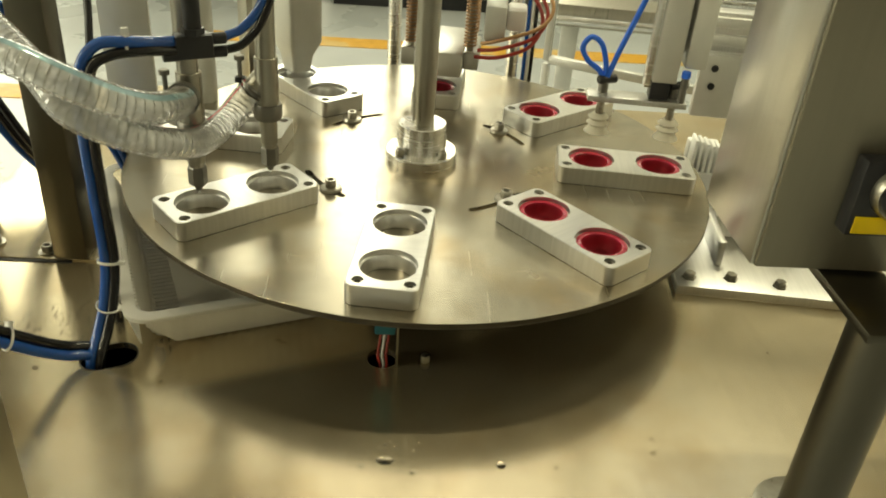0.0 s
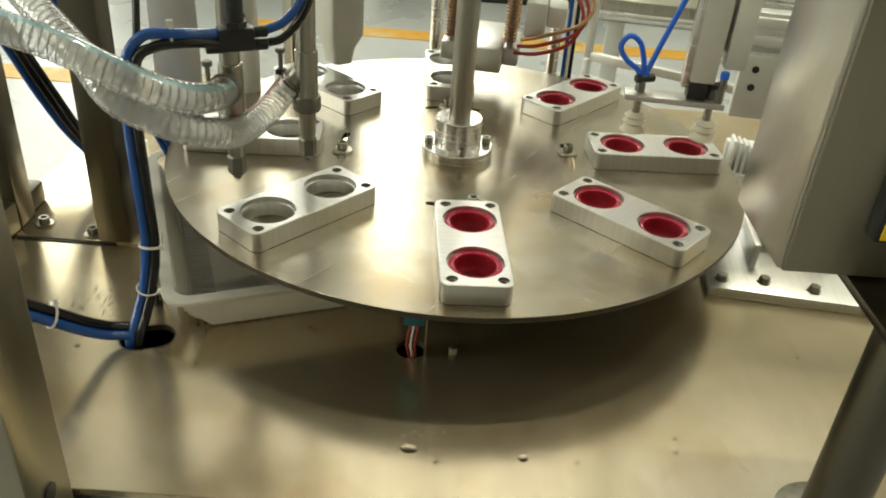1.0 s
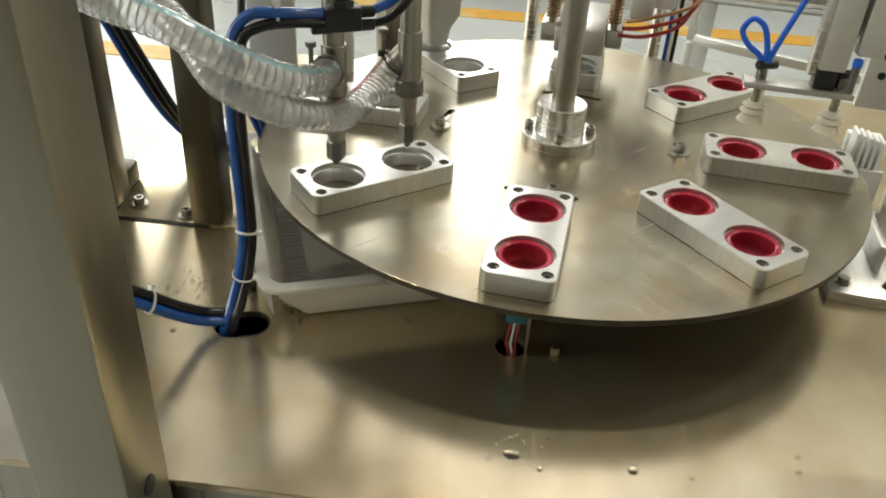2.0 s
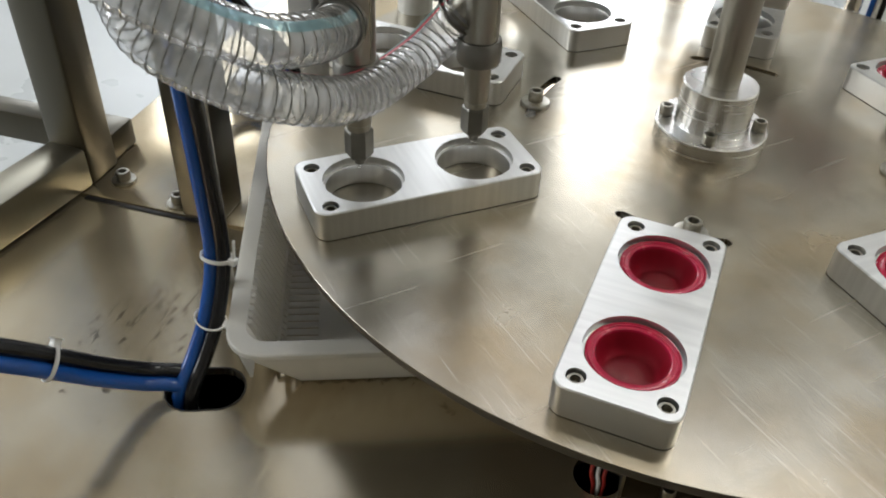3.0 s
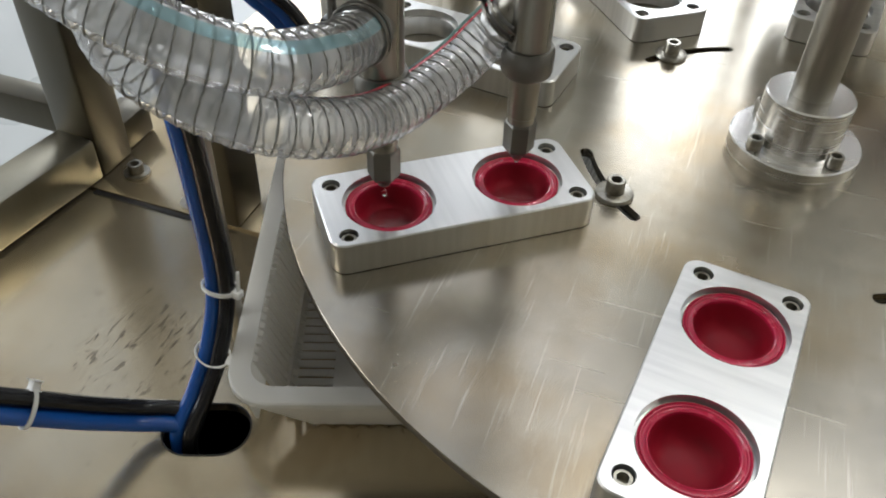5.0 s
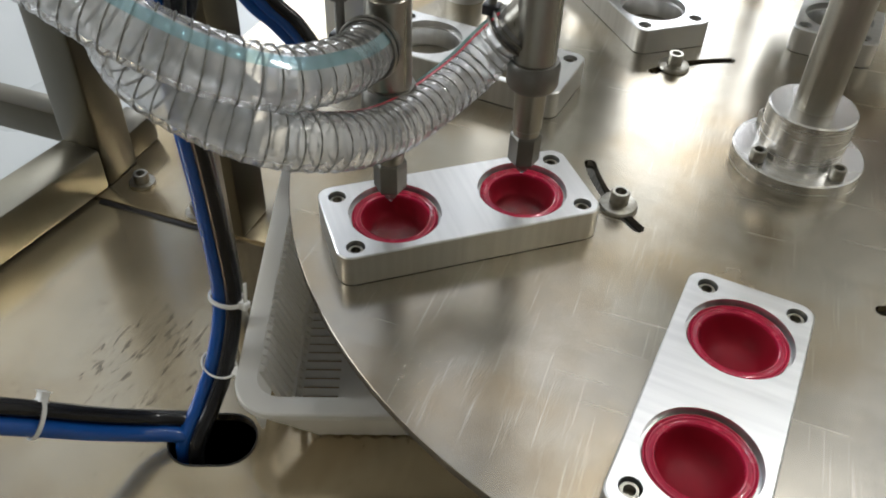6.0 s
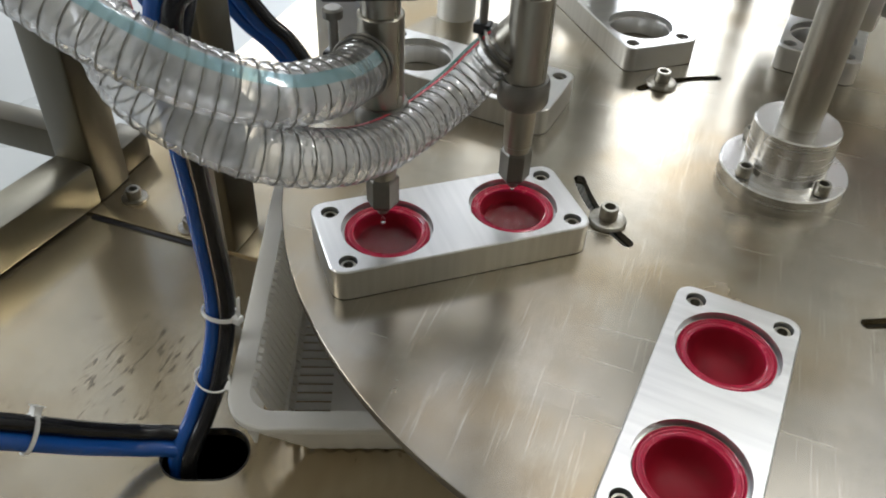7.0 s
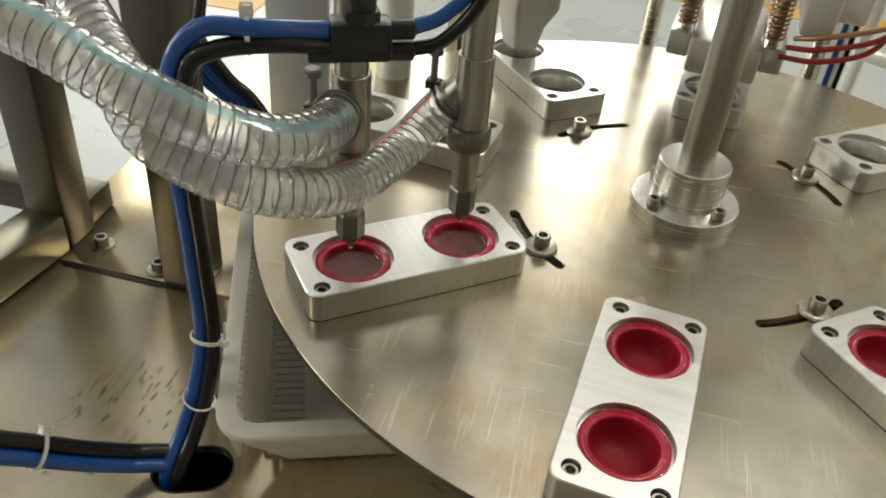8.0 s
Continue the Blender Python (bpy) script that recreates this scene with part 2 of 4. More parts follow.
def clear_plastic(name, tint, milk, haze, shine=0.09):
    """Soft clear plastic: see-through, a little milky, with a glossy skin."""
    m = bpy.data.materials.new(name)
    m.use_nodes = True
    n, l = m.node_tree.nodes, m.node_tree.links
    n.remove(n["Principled BSDF"])
    clear, cloud, glow, skin = n.new("ShaderNodeBsdfTransparent"), n.new("ShaderNodeBsdfDiffuse"), n.new("ShaderNodeBsdfTranslucent"), n.new("ShaderNodeBsdfGlossy")
    clear.inputs[0].default_value = (*tint, 1)
    cloud.inputs[0].default_value = glow.inputs[0].default_value = (*[min(1, c * milk) for c in tint], 1)
    skin.inputs["Roughness"].default_value = 0.10
    co, tex, bump = n.new("ShaderNodeTexCoord"), n.new("ShaderNodeTexNoise"), n.new("ShaderNodeBump")
    tex.inputs["Scale"].default_value, tex.inputs["Detail"].default_value = 130, 2
    bump.inputs["Strength"].default_value, bump.inputs["Distance"].default_value = 1.0, 0.00012
    l.new(co.outputs["Object"], tex.inputs["Vector"])
    l.new(tex.outputs["Fac"], bump.inputs["Height"])
    l.new(bump.outputs[0], skin.inputs["Normal"])
    two, body, out = n.new("ShaderNodeMixShader"), n.new("ShaderNodeMixShader"), n.new("ShaderNodeMixShader")
    two.inputs[0].default_value, body.inputs[0].default_value = 0.6, haze
    l.new(cloud.outputs[0], two.inputs[1])
    l.new(glow.outputs[0], two.inputs[2])
    l.new(clear.outputs[0], body.inputs[1])
    l.new(two.outputs[0], body.inputs[2])
    edge, bend, gloss = n.new("ShaderNodeLayerWeight"), n.new("ShaderNodeMath"), n.new("ShaderNodeMapRange")
    edge.inputs["Blend"].default_value = 0.5
    l.new(bump.outputs[0], edge.inputs["Normal"])
    bend.operation, bend.inputs[1].default_value = "POWER", 3.0
    l.new(edge.outputs["Facing"], bend.inputs[0])
    gloss.inputs[3].default_value, gloss.inputs[4].default_value = shine, 0.75
    l.new(bend.outputs[0], gloss.inputs[0])
    l.new(gloss.outputs[0], out.inputs[0])
    l.new(body.outputs[0], out.inputs[1])
    l.new(skin.outputs[0], out.inputs[2])
    l.new(out.outputs[0], n["Material Output"].inputs[0])
    return m


def milky_plastic(name, base, through, glass):
    """Thin milky plastic that lets light through."""
    m = material(name, base, 0.38, 0.0, 0.05, 25, 0.0003)
    n, l = m.node_tree.nodes, m.node_tree.links
    soft, clear, one, two = n.new("ShaderNodeBsdfTranslucent"), n.new("ShaderNodeBsdfTransparent"), n.new("ShaderNodeMixShader"), n.new("ShaderNodeMixShader")
    soft.inputs[0].default_value = (*base, 1)
    clear.inputs[0].default_value = (0.95, 0.93, 0.88, 1)
    one.inputs[0].default_value, two.inputs[0].default_value = through, glass
    l.new(n["Principled BSDF"].outputs[0], one.inputs[1])
    l.new(soft.outputs[0], one.inputs[2])
    l.new(one.outputs[0], two.inputs[1])
    l.new(clear.outputs[0], two.inputs[2])
    l.new(two.outputs[0], n["Material Output"].inputs[0])
    return m


WHITE_PLASTIC = milky_plastic("translucent white plastic", (0.86, 0.85, 0.82), 0.6, 0.12)
HOSE = clear_plastic("clear ribbed hose", (0.99, 0.99, 0.99), 1.02, 0.29, 0.13)
BORE = clear_plastic("clear hose bore", (0.99, 0.99, 0.99), 1.02, 0.08, 0.03)
SPIRAL = material("grey hose spiral", (0.22, 0.215, 0.20), 0.3, 0.3)
CYAN = clear_plastic("cyan stripe", (0.62, 0.88, 0.95), 1.0, 0.3)
STRIPE_RED = material("red stripe", (0.5, 0.03, 0.05), 0.4)
STRIPE_GREEN = material("dark green stripe", (0.02, 0.10, 0.08), 0.4)
LIQUID = material("clear liquid", (1.0, 0.90, 0.89), 0.03, 0.0, 0.0, 110, 0.0022, transmission=1.0, ior=1.33)
WATER = material("water", (1, 1, 1), 0.02, transmission=1.0, ior=1.33)
ACRYLIC = material("clear acrylic", (0.97, 0.98, 0.98), 0.03, transmission=1.0, ior=1.1)
YELLOW = material("yellow switch plate", (0.75, 0.52, 0.02), 0.45, 0.0, 0.1, 40)
FLOOR = material("grey epoxy floor", (0.42, 0.44, 0.445), 0.30, 0.0, 0.06, 2.0, 0.0, (1, 1, 1), 0.08, (0.37, 0.39, 0.395), 0.7)
FLOOR_LINE = material("worn yellow floor paint", (0.60, 0.32, 0.04), 0.45, 0.0, 0.15, 14, 0.0, (1, 1, 1), 0.0, (0.6, 0.42, 0.16), 5.0)
WALL = material("painted wall", (0.74, 0.72, 0.67), 0.7, 0.0, 0.04, 6, 0.0, (1, 1, 1), 0.0, (0.70, 0.68, 0.62), 1.0)
# Dark tone chosen so steel facing the south wall mirrors something dim.
DARK_WALL = material("unseen dark wall for dim reflections", (0.19, 0.175, 0.145), 0.6, 0.0, 0.1, 3)
CEILING = material("ceiling sheet", (0.66, 0.63, 0.56), 0.7, 0.0, 0.05, 4)
GREEN_GREY = material("grey green machine enamel", (0.16, 0.18, 0.16), 0.4, 0.0, 0.2, 12, 0.0, (1, 1, 1), 0.0, (0.08, 0.09, 0.08), 2.0)
GLOW = material("tube lamp", (1.0, 0.95, 0.85), 0.5, emission=4.0)
PANE = material("window pane", (0.95, 0.97, 1.0), 0.02, transmission=1.0, ior=1.05)


# ---- mesh helpers ----
def finish(bm, smooth=35):
    bmesh.ops.recalc_face_normals(bm, faces=bm.faces)
    me = bpy.data.meshes.new("mesh")
    bm.to_mesh(me)
    bm.free()
    if smooth:
        me.polygons.foreach_set("use_smooth", [True] * len(me.polygons))
        me.set_sharp_from_angle(angle=radians(smooth))
    return me


def part(name, bm, mat, parent=None, label="", m=None, smooth=35):
    ob = new(name, bm if isinstance(bm, bpy.types.Mesh) else finish(bm, smooth))
    if not ob.data.materials:
        ob.data.materials.append(mat)
    ob.parent = parent
    if m is not None:
        ob.matrix_basis = m
    if label:
        ob["label"] = label
    return ob


def thing(name, label, category, m=None, group="", kind=""):
    ob = tagged(new(name), label, category, group, kind)
    ob.empty_display_size = 0.02
    if m is not None:
        ob.matrix_basis = m
    return ob


def add_box(bm, x0, x1, y0, y1, z0, z1, bevel=0.0, m=None):
    r = bmesh.ops.create_cube(bm, size=1.0)
    v = r["verts"]
    for p in v:
        p.co = Vector(((x0 + x1) / 2 + p.co.x * (x1 - x0), (y0 + y1) / 2 + p.co.y * (y1 - y0), (z0 + z1) / 2 + p.co.z * (z1 - z0)))
        if m is not None:
            p.co = m @ p.co
    if bevel:
        e = list({e for p in v for e in p.link_edges})
        bmesh.ops.bevel(bm, geom=e, offset=bevel, segments=2, affect="EDGES", profile=0.5)
    return bm


def box(x0, x1, y0, y1, z0, z1, bevel=0.0, m=None):
    return add_box(bmesh.new(), x0, x1, y0, y1, z0, z1, bevel, m)


def add_lathe(bm, profile, n=32, m=None, closed=False):
    """Turns (radius, height) pairs about z; a radius of 0 closes the end."""
    rings = []
    for r, z in profile:
        if r < 1e-6:
            rings.append([bm.verts.new((0, 0, z))])
        else:
            rings.append([bm.verts.new((r * math.cos(2 * math.pi * i / n), r * math.sin(2 * math.pi * i / n), z)) for i in range(n)])
    if m is not None:
        for ring in rings:
            for v in ring:
                v.co = m @ v.co
    pairs = list(zip(rings[:-1], rings[1:])) + ([(rings[-1], rings[0])] if closed else [])
    for a, b in pairs:
        for i in range(n):
            j = (i + 1) % n
            if len(a) == 1 and len(b) == 1:
                continue
            if len(a) == 1:
                bm.faces.new((a[0], b[i], b[j]))
            elif len(b) == 1:
                bm.faces.new((a[i], a[j], b[0]))
            else:
                bm.faces.new((a[i], a[j], b[j], b[i]))
    return bm


def lathe(profile, n=32, m=None, closed=False):
    return add_lathe(bmesh.new(), profile, n, m, closed)


def rod(r, z0, z1, n=24, bevel=0.0006, m=None):
    return lathe([(0, z0), (r - bevel, z0), (r, z0 + bevel), (r, z1 - bevel), (r - bevel, z1), (0, z1)], n, m)


def curve_points(pts, per=10):
    """A smooth line through the points."""
    p = [Vector(q) for q in pts]
    p = [2 * p[0] - p[1]] + p + [2 * p[-1] - p[-2]]
    out = []
    for i in range(1, len(p) - 2):
        for k in range(per):
            u = k / per
            out.append(0.5 * (2 * p[i] + (p[i + 1] - p[i - 1]) * u + (2 * p[i - 1] - 5 * p[i] + 4 * p[i + 1] - p[i + 2]) * u * u
                              + (3 * p[i] - p[i - 1] - 3 * p[i + 1] + p[i + 2]) * u ** 3))
    return out + [p[-2]]


def frames_along(line):
    up, out = None, []
    for i, c in enumerate(line):
        t = (line[min(i + 1, len(line) - 1)] - line[max(i - 1, 0)]).normalized()
        if up is None:
            up = t.orthogonal().normalized() if abs(t.z) > 0.9 else Vector((0, 0, 1))
        up = (up - t * up.dot(t)).normalized()
        out.append((c, up, t.cross(up)))
    return out


def add_sweep(bm, pts, r, n=12, per=10, bulge=None, caps=True):
    rings = []
    fr = frames_along(curve_points(pts, per))
    for k, (c, a, b) in enumerate(fr):
        rr = r if bulge is None else bulge(k / (len(fr) - 1))
        rings.append([bm.verts.new(c + a * rr * math.cos(2 * math.pi * i / n) + b * rr * math.sin(2 * math.pi * i / n)) for i in range(n)])
    for p, q in zip(rings[:-1], rings[1:]):
        for i in range(n):
            j = (i + 1) % n
            bm.faces.new((p[i], p[j], q[j], q[i]))
    if caps:
        bm.faces.new(rings[0])
        bm.faces.new(rings[-1])
    return bm


def sweep(pts, r, n=12, per=10, bulge=None, caps=True):
    return add_sweep(bmesh.new(), pts, r, n, per, bulge, caps)


def round_rect(x0, x1, y0, y1, r, n=6):
    out = []
    for cx, cy, a in ((x1 - r, y1 - r, 0), (x0 + r, y1 - r, 90), (x0 + r, y0 + r, 180), (x1 - r, y0 + r, 270)):
        out += [(cx + r * math.cos(radians(a + 90 * k / n)), cy + r * math.sin(radians(a + 90 * k / n))) for k in range(n + 1)]
    return out


def circle(x, y, r, n=32):
    return [(x + r * math.cos(2 * math.pi * k / n), y + r * math.sin(2 * math.pi * k / n)) for k in range(n)]


def plate(outer, holes, z0, z1, chamfer=0.0):
    """A plate of that outline with through holes, its upper edge chamfered."""
    bm = bmesh.new()

    def face(loops, z):
        es, vs = [], []
        for lp in loops:
            v = [bm.verts.new((x, y, z)) for x, y in lp]
            es += [bm.edges.new((v[i], v[(i + 1) % len(v)])) for i in range(len(v))]
            vs.append(v)
        bmesh.ops.triangle_fill(bm, use_beauty=True, use_dissolve=False, edges=es)
        return vs

    low = face([outer] + holes, z0)
    if chamfer:
        cx, cy = sum(p[0] for p in outer) / len(outer), sum(p[1] for p in outer) / len(outer)
        w = max(abs(p[0] - cx) for p in outer)
        h = max(abs(p[1] - cy) for p in outer)
        inner = [(cx + (x - cx) * (1 - chamfer / w), cy + (y - cy) * (1 - chamfer / h)) for x, y in outer]
        top = face([inner] + holes, z1)
        mid = [bm.verts.new((x, y, z1 - chamfer)) for x, y in outer]
        chains = [(low[0], mid), (mid, top[0])] + list(zip(low[1:], top[1:]))
    else:
        top = face([outer] + holes, z1)
        chains = list(zip(low, top))
    for a, b in chains:
        for i in range(len(a)):
            j = (i + 1) % len(a)
            bm.faces.new((a[i], a[j], b[j], b[i]))
    return bm


def cap_screw(name, parent, x, y, z, size=0.005, m=None, washer=False):
    """A socket head cap screw: a ring with a six-sided recess."""
    prof = [(size * 0.55, -0.002), (size * 0.55, size * 0.9), (size * 0.62, size * 1.15), (size * 0.9, size * 1.15), (size, size), (size, -0.002)]
    bm = lathe(prof, 18, closed=True)
    add_lathe(bm, [(0, size * 0.25), (size * 0.57, size * 0.25)], 18)
    ob = part(name, bm, SCREW, parent, "", m if m is not None else pose(x, y, z))
    if washer:
        part("washer", lathe([(size * 0.9, -0.0005), (size * 1.7, -0.0005), (size * 1.75, 0.0015), (size * 0.9, 0.0017)], 22), SCREW, ob)
    return ob


def polar(r, a):
    return r * math.cos(radians(a)), r * math.sin(radians(a))


# ---- the hall ----
def wall(name, bm, mat=None):
    return tagged(part(name, bm, mat or WALL), "plain unseen wall closing the factory hall", "wall", kind="structure")


tagged(part("floor", box(-7, 7, -6, 7, -0.1, 0), FLOOR), "glossy pale grey epoxy floor of the hall", "floor", kind="structure")
# Unseen wall behind the camera, kept dark to dim the reflections.
wall("wall_south", box(-7, 7, -6.2, -6, 0, 7.5), DARK_WALL)
west = bmesh.new()
for y0, y1, z0, z1 in ((-6.2, -3.0, 0, 7.5), (1.0, 7.2, 0, 7.5), (-3.0, 1.0, 0, 1.2), (-3.0, 1.0, 4.0, 7.5)):
    add_box(west, -7.2, -7, y0, y1, z0, z1)
wall("wall_west", west)
# Unseen window, added to go with the fill light from the west.
side_window = thing("window_3", "broad unseen side window added for fill light", "window", pose(-7.1, -1.0, 1.2), kind="structure")
for k in range(3):
    part("pane", box(-0.003, 0.003, -1.98 + 1.33 * k, -0.68 + 1.33 * k, 0.02, 2.78), PANE, side_window).visible_shadow = False
for k in range(4):
    part("window_frame", box(-0.04, 0.04, -2.0 + 1.32 * k, -1.96 + 1.32 * k, 0.0, 2.8), ALU_PAINT, side_window)
wall("wall_east", box(7, 7.2, -6.2, 7.2, 0, 7.5))
far = bmesh.new()
edge = -7
for wx, ww, sill, head, power in sorted(WINDOWS):
    add_box(far, edge, wx - ww / 2, 7, 7.2, 0, 7.5)
    add_box(far, wx - ww / 2, wx + ww / 2, 7, 7.2, 0, sill)
    add_box(far, wx - ww / 2, wx + ww / 2, 7, 7.2, head, 7.5)
    edge = wx + ww / 2
add_box(far, edge, 7, 7, 7.2, 0, 7.5)
wall("wall_north", far)
roof = bmesh.new()
for a, b, c, d in ((-7.2, -6.8, -6.2, 7.2), (-6.8, -4.6, -6.2, 0.1), (-6.8, -4.6, 6.3, 7.2), (-4.6, -4.3, -6.2, 7.2), (4.9, 7.2, -6.2, 7.2), (-4.3, 4.9, -6.2, 3.0), (-4.3, 4.9, 6.6, 7.2)):
    add_box(roof, a, b, c, d, 7.5, 7.65)
skylight = thing("skylight", "large translucent roof light over the far aisle", "skylight", pose(0.3, 4.8, 7.5), kind="structure")
for k in range(8):
    part("roof_pane", box(-4.6 + 1.15 * k, -3.47 + 1.15 * k, -1.8, 1.8, 0.06, 0.07), PANE, skylight).visible_shadow = False
for k in range(9):
    part("glazing_bar", box(-4.62 + 1.15 * k, -4.58 + 1.15 * k, -1.8, 1.8, 0.02, 0.12), ALU_PAINT, skylight)
# Unseen roof light, added along with its fill lamp.
side_light = thing("skylight", "narrow unseen roof light added to brighten the bench", "skylight", pose(-5.7, 3.2, 7.5), kind="structure")
for k in range(5):
    part("roof_pane", box(-1.1, 1.1, -3.1 + 1.24 * k, -1.88 + 1.24 * k, 0.06, 0.07), PANE, side_light).visible_shadow = False
for k in range(6):
    part("glazing_bar", box(-1.1, 1.1, -3.12 + 1.24 * k, -3.08 + 1.24 * k, 0.02, 0.12), ALU_PAINT, side_light)
tagged(part("ceiling", roof, CEILING), "dull beige sheet ceiling of the hall", "ceiling", kind="structure")
for k, (wx, ww, sill, head, power) in enumerate(WINDOWS):
    hh = head - sill
    win = thing(f"window_{k + 1}", "tall unseen steel-framed window letting daylight in", "window", pose(wx, 7.1, sill), kind="structure")
    fr = bmesh.new()
    for x0, x1, z0, z1 in ((-ww / 2, -ww / 2 + 0.06, 0, hh), (ww / 2 - 0.06, ww / 2, 0, hh), (-ww / 2 + 0.06, ww / 2 - 0.06, 0, 0.06), (-ww / 2 + 0.06, ww / 2 - 0.06, hh - 0.06, hh), (-0.03, 0.03, 0.06, hh - 0.06)):
        add_box(fr, x0, x1, -0.04, 0.04, z0, z1)
    part("window_frame", fr, ALU_PAINT, win)
    for s in (-1, 1):
        p = part("pane", box(min(s * 0.03, s * (ww / 2 - 0.06)), max(s * 0.03, s * (ww / 2 - 0.06)), -0.003, 0.003, 0.06, hh - 0.06), PANE, win)
        p.visible_shadow = False
# Unseen lamps, added to lift the general light in the hall.
for lx, ly in FILL_LAMPS:
    lamp = thing("ceiling_lamp", "long unseen twin-tube lamp added as fill below the ceiling", "lamp", pose(lx, ly, 7.05), group="ceiling lamps")
    part("housing", box(-0.78, 0.78, -0.17, 0.17, 0.03, 0.1, 0.01), WHITE, lamp)
    for s in (-1, 1):
        part("tube", lathe([(0, -0.72), (0.014, -0.72), (0.014, 0.72), (0, 0.72)], 12, pose(0, 0.09 * s, 0.0, 0, 90, 0)), GLOW, lamp)
    for s in (-1, 1):
        part("hanger", rod(0.006, 0.1, 0.45, 8, m=pose(0.6 * s, 0, 0)), STEEL_DARK, lamp)
tagged(part("floor_line", box(-1.1, 7, 3.42, 3.58, -0.001, 0.003), FLOOR_LINE), "worn yellow safety line painted across the floor", "floor marking", kind="structure")
tagged(part("floor_line", box(-7, -1.55, 2.46, 2.62, -0.001, 0.003), FLOOR_LINE), "worn yellow safety line beside the aisle", "floor marking", kind="structure")

# ---- worktop with the machine cabinet ----
bench = thing("machine_bench", "stained stainless steel machine bench with a cable hole", "workbench", pose(0, 0, 0))
slot = [(-0.302 + x * math.cos(0.37) - y * math.sin(0.37), -0.299 + x * math.sin(0.37) + y * math.cos(0.37)) for x, y in round_rect(-0.0265, 0.0265, -0.0185, 0.0185, 0.0180)]
sensor_hole = circle(-0.0365, -0.288, 0.0155, 24)
part("worktop", plate(round_rect(-0.549, 0.66, -0.497, 0.445, 0.006, 3), [slot, sensor_hole], TABLE - 0.006, TABLE, 0.001), STEEL_SHEET, bench)
part("cable_grommet", plate([(-0.302 + (x + 0.302) * 1.03, -0.299 + (y + 0.299) * 1.04) for x, y in slot], [slot], TABLE, TABLE + 0.0006), BLACK, bench, "black rubber edging of the cable hole")
cab = bmesh.new()
for a, b, c, d in ((-0.540, 0.65, -0.487, -0.477), (-0.540, 0.65, 0.425, 0.435), (-0.540, -0.53, -0.477, 0.425), (0.64, 0.65, -0.477, 0.425)):
    add_box(cab, a, b, c, d, 0.12, TABLE - 0.006)
part("cabinet_panel", cab, STEEL, bench)
part("cabinet_floor", box(-0.53, 0.64, -0.477, 0.425, 0.12, 0.125), STEEL_DARK, bench)
for sx in (-0.49, 0.6):
    for sy in (-0.44, 0.39):
        part("foot", lathe([(0, 0), (0.035, 0), (0.035, 0.012), (0.012, 0.02), (0.012, 0.12), (0, 0.12)], 16, pose(sx, sy, 0)), STEEL_DARK, bench)

# ---- turntable ----
turntable = thing("turntable", "round brushed stainless turntable with eight aluminium mould blocks", "turntable", pose(0, 0, DISC))


def arc_slot(r, a0, a1, w, n=14):
    out = [polar(r + w, a0 + (a1 - a0) * k / n) for k in range(n + 1)]
    ex, ey = polar(r, a1)
    out += [(ex + w * math.cos(radians(a1 + 180 * k / 6)), ey + w * math.sin(radians(a1 + 180 * k / 6))) for k in range(1, 6)]
    out += [polar(r - w, a1 + (a0 - a1) * k / n) for k in range(n + 1)]
    ex, ey = polar(r, a0)
    out += [(ex + w * math.cos(radians(a0 + 180 + 180 * k / 6)), ey + w * math.sin(radians(a0 + 180 + 180 * k / 6))) for k in range(1, 6)]
    return out


def bearing(j):
    return FRONT - 45 * j


CLAMPS = {7: 4.0, 1: 5.5, 3: 2.0, 5: 3.5}
slots = [arc_slot(0.1450, bearing(j) - 15.5, bearing(j) + 13.5, 0.0042) for j in CLAMPS]
# Extra sheet under the disc; its dark colour carries the shade there.
part("underside", plate(circle(0, 0, RIM - 0.0015, 120), slots, -0.0072, -0.0054), UNDER_SHADE, turntable, "near-black sheet added for shade below the disc")
part("disc", plate(circle(0, 0, RIM - 0.0004, 180), slots, -0.005, 0, 0.0002), TURNTABLE, turntable)
# Added ring; the shade on the rim is put into its colour.
part("rim_edge", lathe([(RIM - 0.0004, -0.0054), (RIM, -0.0050), (RIM, -0.0006), (RIM - 0.0004, -0.0003)], 180), RIM_SHADE, turntable, "dark ring with the rim's shade in its colour")
hub = part("hub", lathe([(0.0137, 0), (0.0442, 0), (0.0442, 0.011), (0.0432, 0.012), (0.0296, 0.012), (0.0291, 0.013), (0.0291, 0.046), (0.0281, 0.047), (0.0137, 0.047)], 64), ALU_TURNED, turntable, "turned aluminium shaft flange")
for k in range(4):
    x, y = polar(0.0365, -91.9 + 45 + 90 * k)
    cap_screw("hub_screw", hub, x, y, 0.0145, 0.0054)
cap_screw("grub_screw", hub, 0, 0, 0, 0.004, pose(*polar(0.0295, 132), 0.034, 0, 90, 132))
part("shaft", rod(0.0137, 0.002, 0.55, 40), STEEL, turntable, "polished vertical drive shaft")
drive = thing("drive_column", "steel drive column carrying the turntable", "column", pose(0, 0, TABLE))
part("column", rod(0.05, 0, DISC - TABLE - 0.006, 32), STEEL, drive)

HOLES = (0.2095, 0.2920)
R_IN, R_OUT, HALF = 0.1685, 0.3335, 0.0342


